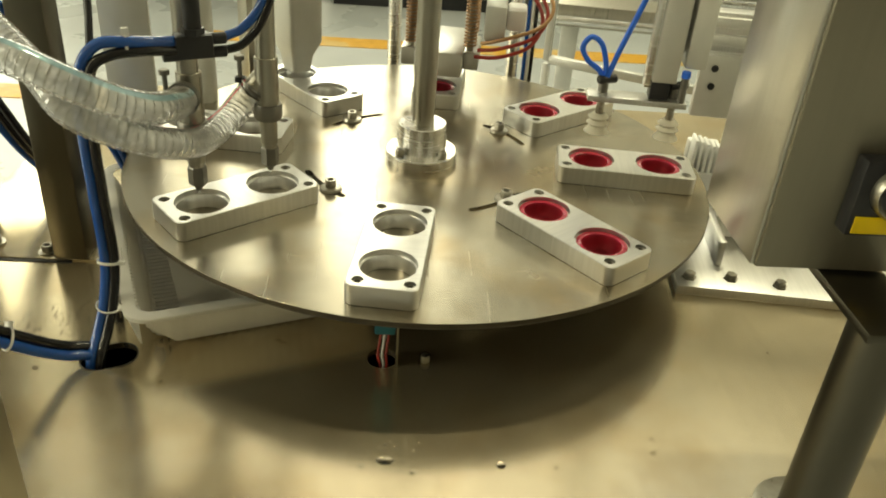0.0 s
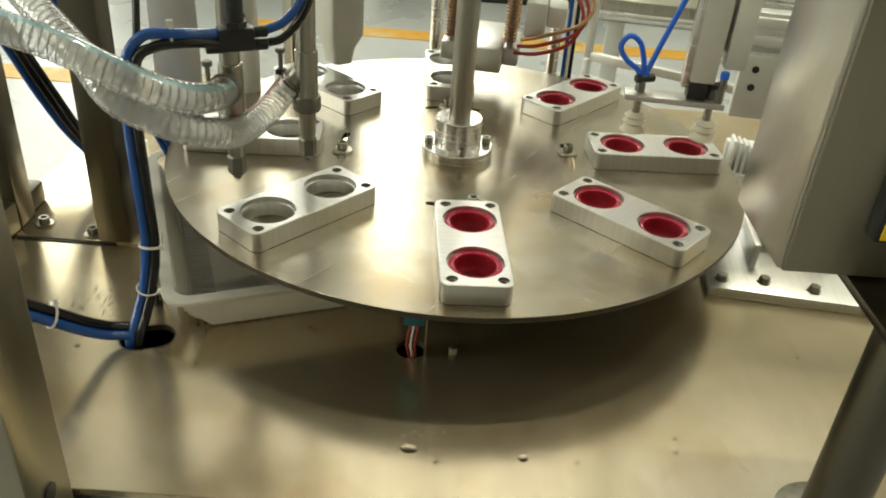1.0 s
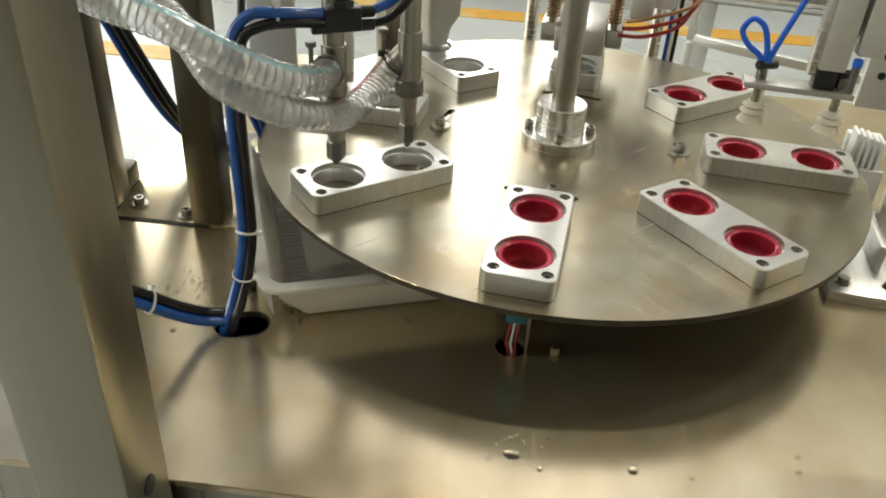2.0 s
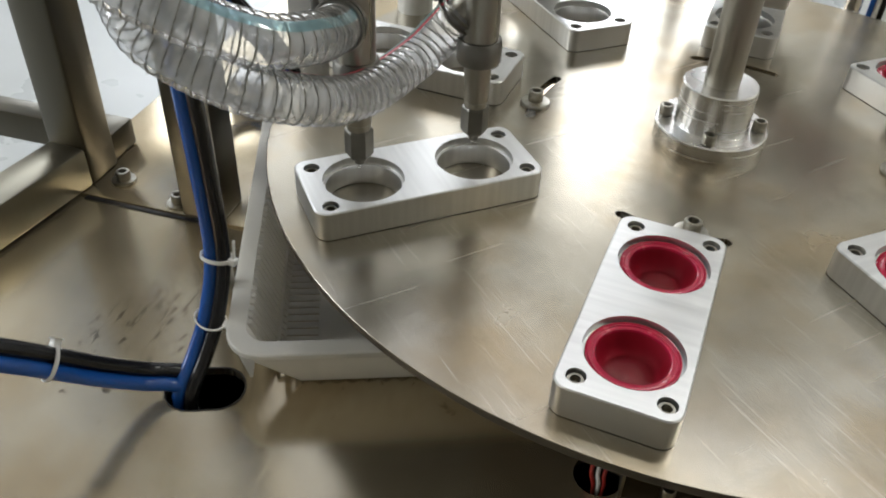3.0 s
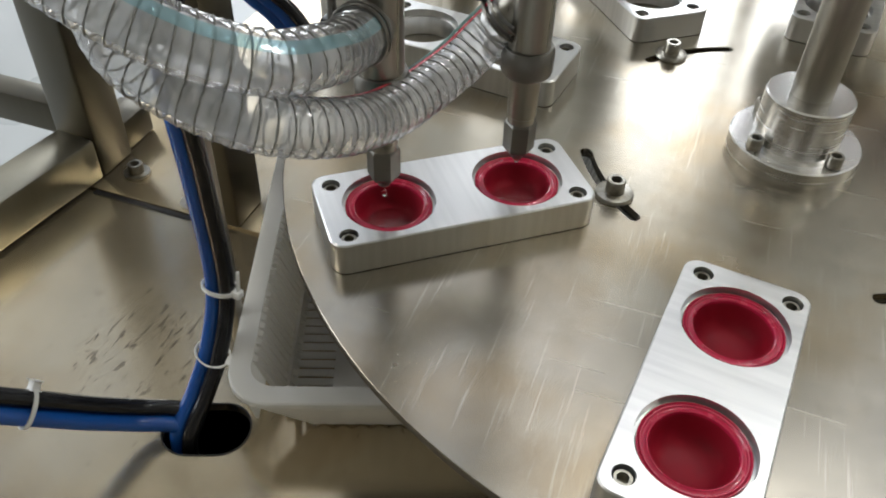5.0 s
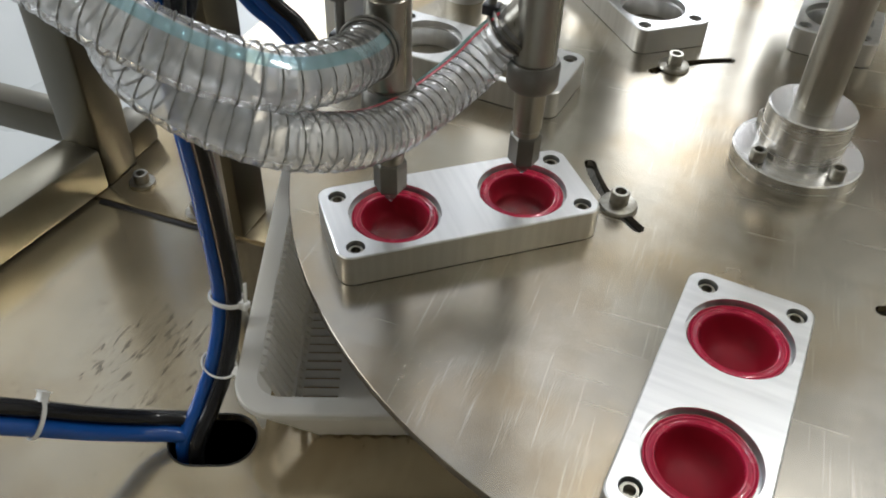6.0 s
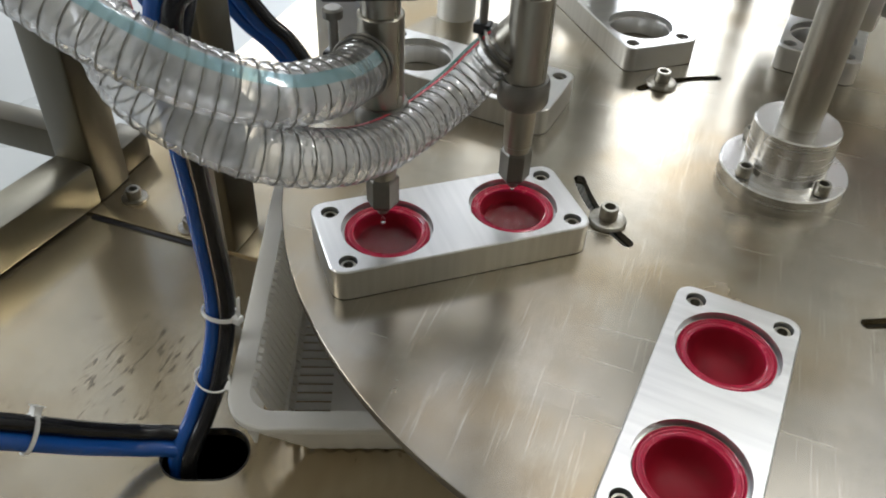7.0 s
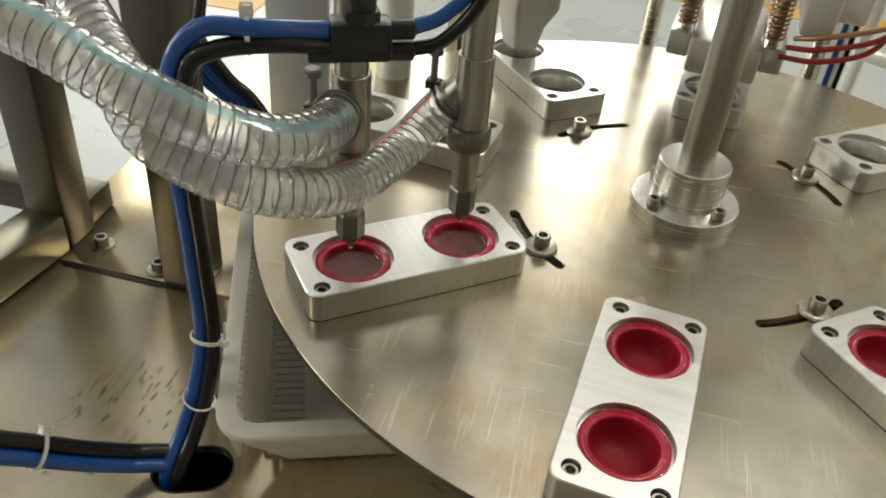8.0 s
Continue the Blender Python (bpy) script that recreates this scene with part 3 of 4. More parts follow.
def mould_mesh():
    outer = round_rect(R_IN, R_OUT, -HALF, HALF, 0.009)
    holes = [circle(r, 0.001, 0.0281, 48) for r in HOLES]
    small = [circle(r, 0.001 + s * 0.024, 0.0056, 16) for r in (0.1791, 0.3222) for s in (-1, 1)]
    bm = plate(outer, holes + small, 0.0005, TOP - DISC, 0.0008)
    for r in HOLES:
        add_lathe(bm, [(0.0281, 0.0158), (0.0262, 0.0158), (0.0260, 0.0154), (0.0260, 0.0006)], 48, pose(r, 0.001, 0))
    return finish(bm)


mould = mould_mesh()
for j in range(8):
    a = bearing(j)
    block = part("mould_block", mould, ALUMINIUM, turntable, "milled aluminium mould block with two round pockets", pose(0, 0, 0, 0, 0, a))
    for r in (0.1791, 0.3222):
        for s in (-1, 1):
            cap_screw("screw", block, r, 0.001 + s * 0.024, 0.0135, 0.0048)
for j, off in CLAMPS.items():
    x, y = polar(0.1435, bearing(j) + off)
    clamp = part("slot_clamp", lathe([(0, 0), (0.0125, 0), (0.0128, 0.0012), (0.0120, 0.0030), (0.0088, 0.0036), (0, 0.0036)], 28), SCREW, turntable, "socket screw and washer in a curved slot", pose(x, y, 0))
    cap_screw("clamp_screw", clamp, 0, 0, 0.0055, 0.0062)

# ---- red cups: they stand in the pockets and ride round with the turntable ----
riders = []
CUP = [(0, 0.0012), (0.0070, 0.0013), (0.0115, 0.0021), (0.0150, 0.0040), (0.0176, 0.0075), (0.0193, 0.0120), (0.0202, 0.0160), (0.0205, 0.0168), (0.0225, 0.0168), (0.0222, 0.0130), (0.0205, 0.0010), (0.0, 0.0003)]
LIP = [(0.0203, 0.0165), (0.0207, 0.0180), (0.0214, 0.0184), (0.0221, 0.0178), (0.0233, 0.0176), (0.0240, 0.0184), (0.0246, 0.0184), (0.0250, 0.0177), (0.0256, 0.0186), (0.0262, 0.0184), (0.0264, 0.0172), (0.0258, 0.0160), (0.0225, 0.0162)]
for j in (4, 5, 6, 7):
    for r in HOLES:
        x, y = polar(r, bearing(j))
        px, py = polar(0.001, bearing(j) + 90)
        cup = tagged(part("cup", lathe(CUP, 48, pose(x + px, y + py, 0)), RED_CUP_SHADED, None, "", pose(0, 0, DISC)), "shade-darkened crimson cup sitting in a mould pocket", "cup", "cups in the moulds")
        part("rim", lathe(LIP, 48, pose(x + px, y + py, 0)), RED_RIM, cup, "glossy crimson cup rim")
        riders.append(cup)
fills = []
for r in HOLES:
    x, y = polar(r, bearing(7))
    fill = tagged(part("liquid", lathe([(0, 0.0002), (0.0190, 0.0002), (0.0195, 0.0020), (0.0, 0.0018)], 40, pose(x, y, 0)), LIQUID, None, "", pose(0, 0, DISC + 0.0016)), "clear liquid rising inside a crimson cup", "liquid", "filled liquid")
    fills.append(fill)

# ---- machine frame beside the filling station ----
def screw_foot(parent, x, y, z):
    s = cap_screw("foot_screw", parent, x, y, z + 0.003, 0.0062)
    part("washer", lathe([(0.004, 0), (0.0105, 0), (0.0105, 0.002), (0.004, 0.0022)], 20), SCREW, s, "", pose(0, 0, -0.003))


post_frame = thing("bench_framework", "brushed stainless square-tube frame standing on the bench", "frame", pose(0, 0, TABLE))


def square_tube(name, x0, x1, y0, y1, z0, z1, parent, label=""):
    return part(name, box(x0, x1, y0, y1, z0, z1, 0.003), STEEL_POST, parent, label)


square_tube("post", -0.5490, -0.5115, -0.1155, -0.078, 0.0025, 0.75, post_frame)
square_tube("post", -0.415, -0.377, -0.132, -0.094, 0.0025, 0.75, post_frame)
part("foot_rail", box(-0.0372, 0.0, -0.36, 0.0, 0.0025, 0.040, 0.003, pose(-0.5115, -0.1160, 0, 0, 0, -7.5)), STEEL_MID, post_frame)
square_tube("cross_rail", -0.545, -0.5155, -0.078, -0.040, 0.0025, 0.030, post_frame)
square_tube("side_rail", -0.66, -0.5492, -0.105, -0.080, 0.026, 0.055, post_frame)
part("base_plate", box(-0.546, -0.345, -0.130, 0.10, 0.0, 0.0025, 0.0005), STEEL_SHEET, post_frame, "thin stained base plate under the posts")
screw_foot(post_frame, -0.4910, -0.1010, 0.0025)
screw_foot(post_frame, -0.4265, -0.1170, 0.0025)
# Black strip laid in for the dark gap line at the plate's edge.
part("seam", box(-0.51, -0.395, -0.1345, -0.1303, 0.0, 0.0012, 0.0003), BLACK, post_frame, "black strip for the dark gap along the base plate", pose(0, 0, 0))
part("spacer_block", box(-0.470, -0.430, 0.06, 0.10, 0.0025, 0.030, 0.002), ALUMINIUM, post_frame)
back_panel = thing("cover_panel", "pale grey upright sheet metal cover panel", "panel", pose(0, 0, TABLE))
part("sheet", box(-0.395, -0.335, 0.060, 0.066, 0.0, 0.42, 0.001), ALU_PAINT, back_panel)
part("flange", box(-0.395, -0.335, 0.066, 0.11, 0.0, 0.006, 0.001), ALU_PAINT, back_panel)
near_post = thing("corner_post", "wide stainless corner post in front of the bench", "post", pose(0, 0, 0))
part("tube", box(-0.363, -0.294, -0.560, -0.500, 0.0, 1.7, 0.004), STEEL_MID, near_post)
# Black disc stands for the dark inside of a hole.
part("hole_disc", lathe([(0, 0.0), (0.008, 0.0), (0.008, 0.0015), (0, 0.002)], 20, pose(-0.294, -0.532, 0.885, 0, 90, 0)), BLACK, near_post, "black disc for the hole in the post")

# ---- filling nozzles ----


def nozzle(ax, label):
    t = thing("filling_nozzle", label, "nozzle", pose(ax[0], ax[1], 0), group="filling nozzles")
    part("riser_tube", rod(0.0102, 1.100, 1.42, 32), STEEL, t)
    part("tee", rod(0.0120, 1.050, 1.104, 32), STEEL, t)
    part("collar", lathe([(0.009, 1.038), (0.0135, 1.038), (0.0148, 1.0405), (0.0148, 1.052), (0.0138, 1.0545), (0.010, 1.0545)], 36), STEEL_DARK, t, "dull steel union collar")
    part("sleeve", lathe([(0, 1.003), (0.0078, 1.003), (0.0078, 1.0095), (0.0086, 1.0105), (0.0092, 1.0415), (0, 1.0415)], 32), STEEL, t)
    part("hex_nut", lathe([(0, 0.9850), (0.0080, 0.9850), (0.0095, 0.9872), (0.0095, 1.0045), (0.0088, 1.0058), (0, 1.0058)], 6, pose(0, 0, 0, 0, 0, 17)), STEEL_DARK, t, "six-sided nozzle nut", smooth=20)
    part("tip", lathe([(0.0022, 0.9795), (0.0034, 0.9795), (0.0040, 0.9865), (0.0022, 0.9868)], 20), STEEL_DARK, t)
    return t


nozzle(AXIS_1, "outer stainless filling nozzle with a hose branch and hex nut")
nozzle(AXIS_2, "inner stainless filling nozzle with a hose branch and hex nut")
bridge = thing("nozzle_bridge", "steel cross bar that carries both filling nozzles", "bracket", pose(0, 0, 0))
part("bar", box(-0.115, 0.065, -0.02, 0.02, 1.42, 1.45, 0.002, pose(-0.1975, -0.159, 0, 0, 0, 40.7)), ALUMINIUM, bridge)
part("arm", box(-0.43, -0.22, -0.125, -0.095, 1.45, 1.48, 0.002), STEEL, bridge)


def hose(pts, name, label, stripes):
    """A clear hose with a wire spiral in its wall and coloured stripes along it."""
    h = thing(name, label, "hose", pose(0, 0, 0), group="suction hoses")
    r = 0.0138
    line = curve_points(pts, 80)
    fr = frames_along(line)
    bm = bmesh.new()
    n = 20
    rings_o, rings_i = [], []
    total = 0.0
    dist = [0.0]
    for a, b in zip(line[:-1], line[1:]):
        total += (b - a).length
        dist.append(total)
    for (c, a, b), s in zip(fr, dist):
        ro = r * (1 + 0.026 * abs(math.sin(math.pi * s / 0.0072)))
        rings_o.append([bm.verts.new(c + (a * math.cos(2 * math.pi * i / n) + b * math.sin(2 * math.pi * i / n)) * ro) for i in range(n)])
        rings_i.append([bm.verts.new(c + (a * math.cos(2 * math.pi * i / n) + b * math.sin(2 * math.pi * i / n)) * (r - 0.0026)) for i in range(n)])
    bore = bmesh.new()
    rings_b = [[bore.verts.new(v.co) for v in ring] for ring in rings_i]
    for mesh, rings in ((bm, rings_o), (bore, rings_b)):
        for p, q in zip(rings[:-1], rings[1:]):
            for i in range(n):
                mesh.faces.new((p[i], p[(i + 1) % n], q[(i + 1) % n], q[i]))
    for k in (0, -1):
        for i in range(n):
            bm.faces.new((rings_o[k][i], rings_o[k][(i + 1) % n], rings_i[k][(i + 1) % n], rings_i[k][i]))
    for ring in rings_i[1:-1]:
        for v in ring:
            bm.verts.remove(v)
    part("bore", bore, BORE, h)
    part("wall", bm, HOSE, h)
    coil = []
    turns = total / 0.0072
    steps = int(turns * 14)
    for k in range(steps + 1):
        s = total * k / steps
        i = max(j for j in range(len(dist)) if dist[j] <= s + 1e-9)
        j = min(i + 1, len(dist) - 1)
        u = 0 if j == i else (s - dist[i]) / (dist[j] - dist[i])
        c = fr[i][0].lerp(fr[j][0], u)
        a, b = fr[i][1].lerp(fr[j][1], u).normalized(), fr[i][2].lerp(fr[j][2], u).normalized()
        w = 2 * math.pi * turns * k / steps
        coil.append(c + (a * math.cos(w) + b * math.sin(w)) * (r + 0.0001))
    part("wire_spiral", thin_line(coil, 0.0006), SPIRAL, h, "grey wire spiral")
    for mat, angle, width, lab in stripes:
        bm = bmesh.new()
        prev = None
        for c, a, b in fr:
            row = []
            for k in (-1, 0, 1):
                w = radians(angle + k * width)
                row.append(bm.verts.new(c + (a * math.cos(w) + b * math.sin(w)) * (r * 1.026 + 0.0003)))
            if prev:
                for k in (0, 1):
                    bm.faces.new((prev[k], prev[k + 1], row[k + 1], row[k]))
            prev = row
        part("stripe", bm, mat, h, lab)
    return h


def thin_line(line, r, n=4):
    bm = bmesh.new()
    rings = []
    for c, a, b in frames_along(line):
        rings.append([bm.verts.new(c + (a * math.cos(2 * math.pi * i / n) + b * math.sin(2 * math.pi * i / n)) * r) for i in range(n)])
    for p, q in zip(rings[:-1], rings[1:]):
        for i in range(n):
            bm.faces.new((p[i], p[(i + 1) % n], q[(i + 1) % n], q[i]))
    return bm


HOSE_A = [(-0.2310, -0.2010, 1.083), (-0.2315, -0.222, 1.085), (-0.232, -0.246, 1.092), (-0.244, -0.271, 1.099), (-0.269, -0.289, 1.112), (-0.300, -0.300, 1.130),
          (-0.341, -0.301, 1.149), (-0.400, -0.297, 1.165), (-0.500, -0.285, 1.200), (-0.62, -0.26, 1.26)]
HOSE_B = [(-0.1770, -0.1290, 1.071), (-0.190, -0.131, 1.055), (-0.204, -0.153, 1.041), (-0.219, -0.206, 1.041), (-0.231, -0.252, 1.058), (-0.260, -0.280, 1.076), (-0.304, -0.284, 1.097),
          (-0.337, -0.259, 1.121), (-0.372, -0.231, 1.140), (-0.43, -0.19, 1.175), (-0.53, -0.12, 1.26)]
hose(HOSE_A, "suction_hose", "clear ribbed suction hose with a cyan stripe", [(CYAN, -48, 12, "cyan stripe")])
hose(HOSE_B, "suction_hose", "clear ribbed suction hose with red and green stripes", [(STRIPE_RED, -22, 4, "red stripe"), (STRIPE_GREEN, 0, 15, "dark green stripe")])


def hose_clamp(start, end, away, label):
    """A wire clamp round the hose end with its T-headed tightening bolt."""
    s, e = Vector(start), Vector(end)
    t = (e - s).normalized()
    m = Matrix.Translation(s) @ t.to_track_quat("Z", "Y").to_matrix().to_4x4()
    c = thing("hose_clamp", label, "clamp", pose(0, 0, 0), group="hose clamps")
    part("spigot", lathe([(0.0100, -0.014), (0.0118, -0.014), (0.0118, 0.010), (0.0100, 0.010)], 28, m, closed=True), STEEL, c)
    for k, z in enumerate((0.003, 0.0075)):
        ring = [m @ Vector(((0.0150) * math.cos(2 * math.pi * i / 30), (0.0150) * math.sin(2 * math.pi * i / 30), z)) for i in range(31)]
        part("band", thin_line(ring, 0.0011, 6), STEEL_DARK, c)
    base = s + t * 0.005 + Vector(away) * 0.0165
    part("ear", box(-0.005, 0.005, -0.004, 0.004, -0.003, 0.003, 0.001, Matrix.Translation(base)), BLACK, c)
    part("bolt", lathe([(0, -0.006), (0.0024, -0.006), (0.0024, 0.020), (0.0050, 0.0205), (0.0052, 0.0245), (0.0040, 0.0255), (0, 0.0255)], 14, Matrix.Translation(base)), STEEL_DARK, c, "rusty clamp bolt")
    return c


hose_clamp(HOSE_A[0], HOSE_A[1], (-0.95, 0.1, 0.1), "wire hose clamp with an upright bolt on the outer nozzle")
hose_clamp(HOSE_B[0], HOSE_B[1], (-0.75, 0.0, 0.65), "wire hose clamp with an upright bolt on the inner nozzle")

# ---- compressed-air valve and tubes at the nozzles ----
valve = thing("air_valve", "black pneumatic valve block with tube fittings", "valve", pose(-0.214, -0.218, 1.140))
part("body", box(-0.017, 0.016, -0.009, 0.009, -0.012, 0.010, 0.003, pose(0, 0, 0, 0, 0, 25)), BLACK, valve)
part("cap", rod(0.0078, 0.009, 0.046, 20, 0.002), BLACK, valve)
part("lock_nut", lathe([(0, 0.009), (0.0105, 0.009), (0.0105, 0.015), (0, 0.015)], 6), BLACK, valve, smooth=20)
for k, (x, y, z) in enumerate(((-0.019, -0.009, 0.003), (-0.017, -0.011, -0.008), (0.019, 0.008, 0.004), (0.019, 0.008, -0.008))):
    part("fitting", rod(0.0054, -0.008, 0.008, 16, 0.001, pose(x, y, z, 0, 90, 25)), BLACK, valve)
part("bracket", box(-0.018, -0.004, 0.008, 0.040, -0.004, 0.000, 0.001), STEEL, valve)


def air_tube(name, pts, r, mat, label, group="air tubes"):
    return tagged(part(name, sweep(pts, r, 12, 12), mat), label, "tube", group)


BLUE = [(-0.318, -0.309, 0.80), (-0.3164, -0.3086, 0.848), (-0.3127, -0.2878, 0.872), (-0.3089, -0.2723, 0.896), (-0.3070, -0.2578, 0.936), (-0.3084, -0.2557, 1.005), (-0.306, -0.262, 1.076), (-0.298, -0.268, 1.127),
        (-0.283, -0.262, 1.149), (-0.259, -0.253, 1.150), (-0.240, -0.236, 1.146), (-0.2265, -0.2235, 1.1435)]
air_tube("air_tube", BLUE, 0.0050, BLUE_TUBE, "glossy blue air tube rising from the cable hole")
air_tube("air_tube", [(x + 0.0088, y - 0.0005 + 0.006 * (k > 8), z - 0.009 * (k > 7)) for k, (x, y, z) in enumerate(BLUE)], 0.0049, BLACK_TUBE, "glossy black air tube beside the blue one")
air_tube("air_tube", [(x + 0.0005, y + 0.0075, z - 0.002) for x, y, z in BLUE[:7]] + [(-0.300, -0.235, 1.13), (-0.31, -0.19, 1.20), (-0.33, -0.14, 1.30)], 0.0034, BLACK_TUBE, "thin black air tube rising behind the hoses")
air_tube("air_tube", [(-0.190, -0.207, 1.1445), (-0.175, -0.196, 1.150), (-0.160, -0.185, 1.168), (-0.152, -0.170, 1.20), (-0.150, -0.16, 1.26)], 0.0042, BLUE_TUBE, "glossy blue air tube curving up from the valve")
air_tube("air_tube", [(-0.190, -0.207, 1.1325), (-0.174, -0.199, 1.137), (-0.157, -0.188, 1.158), (-0.147, -0.172, 1.195), (-0.144, -0.16, 1.26)], 0.0040, BLACK_TUBE, "glossy black air tube curving up from the valve")
air_tube("air_tube", [(-0.214, -0.218, 1.172), (-0.213, -0.217, 1.21), (-0.210, -0.205, 1.26)], 0.0045, BLUE_TUBE, "short blue air tube on top of the valve")
LEFT = [(-0.3150, -0.302, 0.835), (-0.3169, -0.306, 0.855), (-0.3348, -0.3197, 0.866), (-0.3494, -0.3395, 0.886), (-0.3697, -0.3709, 0.922), (-0.402, -0.420, 0.975), (-0.450, -0.490, 1.050), (-0.52, -0.58, 1.15)]
air_tube("air_tube", LEFT, 0.0050, BLUE_TUBE, "glossy blue air tube rising from the bench hole")
air_tube("air_tube", [(x, y + 0.0090, z + 0.0045) for x, y, z in LEFT], 0.0050, BLACK_TUBE, "glossy black air tube rising from the bench hole")
# bundle hanging behind the posts
for k, mat in enumerate((BLUE_TUBE, BLACK_TUBE, BLACK_TUBE)):
    air_tube("air_tube", [(-0.560 + 0.009 * k, -0.045, 1.13), (-0.533 + 0.009 * k, -0.020, 1.035 + 0.002 * k), (-0.518 + 0.009 * k, 0.0, 0.973 + 0.003 * k), (-0.498 + 0.008 * k, 0.020, 0.914 + 0.002 * k), (-0.470 + 0.007 * k, 0.036, 0.874), (-0.42, 0.044, 0.862), (-0.36, 0.02, 0.862)], 0.0050, mat, "air tube sagging between the frame posts", "sagging air tubes")
for k, mat in enumerate((BLUE_TUBE, BLUE_TUBE, BLACK_TUBE)):
    air_tube("air_tube", [(-0.470 + 0.011 * k, -0.050, 1.12), (-0.437 + 0.011 * k, -0.030, 1.030 + 0.003 * k), (-0.417 + 0.011 * k, -0.022, 0.993 + 0.003 * k), (-0.396 + 0.010 * k, -0.018, 0.974 + 0.003 * k), (-0.378 + 0.009 * k, -0.012, 0.948), (-0.366 + 0.007 * k, 0.0, 0.905), (-0.362 + 0.006 * k, 0.03, 0.856)], 0.0050, mat, "air tube hanging behind the filling nozzles", "hanging air tubes")


def zip_tie(c, axis, across, wide, thick, tail=0.0, label="white nylon cable tie round the air tubes"):
    """A flat band drawn tight round two tubes, with its lock and a cut tail."""
    t = thing("cable_tie", label, "cable tie", Matrix.Translation(c), group="cable ties")
    w = Vector(axis).normalized()
    u = (Vector(across) - w * w.dot(Vector(across))).normalized()
    v = w.cross(u)
    bm = bmesh.new()
    rings = []
    for i in range(28):
        e = 2 * math.pi * i / 28
        d = u * wide * math.cos(e) + v * thick * math.sin(e)
        n = (u * math.cos(e) / wide + v * math.sin(e) / thick).normalized()
        rings.append([bm.verts.new(d + n * a + w * h) for a, h in ((0, -0.0012), (0.0010, -0.0012), (0.0010, 0.0012), (0, 0.0012))])
    for p, q in zip(rings, rings[1:] + rings[:1]):
        for i in range(4):
            bm.faces.new((p[i], p[(i + 1) % 4], q[(i + 1) % 4], q[i]))
    part("band", bm, WHITE, t)
    m = Matrix((u, v, w)).transposed().to_4x4()
    part("head", box(wide - 0.001, wide + 0.0045, -0.0028, 0.0028, -0.0024, 0.0024, 0.0009, m), WHITE, t)
    if tail:
        part("tail", box(wide + 0.002, wide + 0.0032, -0.0012, 0.0012, 0.002, tail, 0.0004, m), WHITE, t)
    return t


zip_tie((-0.3035, -0.2575, 0.9335), (0.02, 0.15, 1), (1, -0.1, 0), 0.0106, 0.0074, 0.016)
zip_tie((-0.3045, -0.2750, 0.8930), (0.12, -0.5, 1), (1, -0.1, 0), 0.0106, 0.0074)
zip_tie((-0.363, -0.3560, 0.9123), (-0.0203, -0.0314, 0.036), (0, 0.9, 0.45), 0.0104, 0.0057)
zip_tie((-0.262, -0.252, 1.146), (1, 0.4, 0), (0, 0, 1), 0.0102, 0.0056)

bar = thing("support_bar", "thin grey steel bar with a black rubber foot", "bar", pose(-0.3095, -0.2405, TABLE))
part("bar", box(-0.0038, 0.0038, -0.0038, 0.0038, 0.006, 0.250, 0.0008), STEEL, bar)
part("rubber_foot", rod(0.0046, 0.0, 0.014, 16, 0.0012), BLACK, bar, "black rubber foot")

# ---- plastic basket under the turntable ----
tray = thing("plastic_basket", "shallow translucent white plastic basket with slotted sides", "basket", pose(-0.2795, -0.3070, TABLE, 0, 0, 20.8))
TW, TL, TH = 0.265, 0.36, 0.046
rim_outer = round_rect(0, TW, 0, TL, 0.026, 8)
part("rim", plate(rim_outer, [round_rect(0.0125, TW - 0.0125, 0.0125, TL - 0.0125, 0.016, 8)], TH - 0.0022, TH, 0.0008), WHITE_PLASTIC, tray)
lip = bmesh.new()
a = round_rect(0.0, TW, 0.0, TL, 0.026, 8)
v0 = [lip.verts.new((x, y, TH - 0.002)) for x, y in a]
v1 = [lip.verts.new((x, y, TH - 0.005)) for x, y in a]
b = round_rect(0.0016, TW - 0.0016, 0.0016, TL - 0.0016, 0.0245, 8)
v2 = [lip.verts.new((x, y, TH - 0.005)) for x, y in b]
v3 = [lip.verts.new((x, y, TH - 0.002)) for x, y in b]
for s, t in ((v0, v1), (v1, v2), (v2, v3)):
    for i in range(len(s)):
        j = (i + 1) % len(s)
        lip.faces.new((s[i], s[j], t[j], t[i]))
part("lip", lip, WHITE_PLASTIC, tray)
part("base", plate(round_rect(0.056, TW - 0.030, 0.030, TL - 0.030, 0.006, 6), [], 0.001, 0.003), WHITE_PLASTIC, tray)
rung_mesh = finish(box(0.0305, 0.056, -0.0026, 0.0026, 0.0012, 0.0030, 0.0004))
for k in range(40):
    part("rung", rung_mesh, WHITE_PLASTIC, tray, "", pose(0, 0.036 + 0.0074 * k, 0))


def rib(length):
    """One upright rib of the slotted side: from the rim down to the base, leaning inwards."""
    bm = bmesh.new()
    prof = [(0.0115, TH - 0.003), (0.0150, TH - 0.004), (0.027, 0.010), (0.033, 0.003), (0.033, 0.001), (0.024, 0.007), (0.0135, TH - 0.008)]
    lo = [bm.verts.new((x, -length / 2, z)) for x, z in prof]
    hi = [bm.verts.new((x, length / 2, z)) for x, z in prof]
    bm.faces.new(lo)
    bm.faces.new(hi)
    for i in range(len(prof)):
        j = (i + 1) % len(prof)
        bm.faces.new((lo[i], lo[j], hi[j], hi[i]))
    return finish(bm, 20)


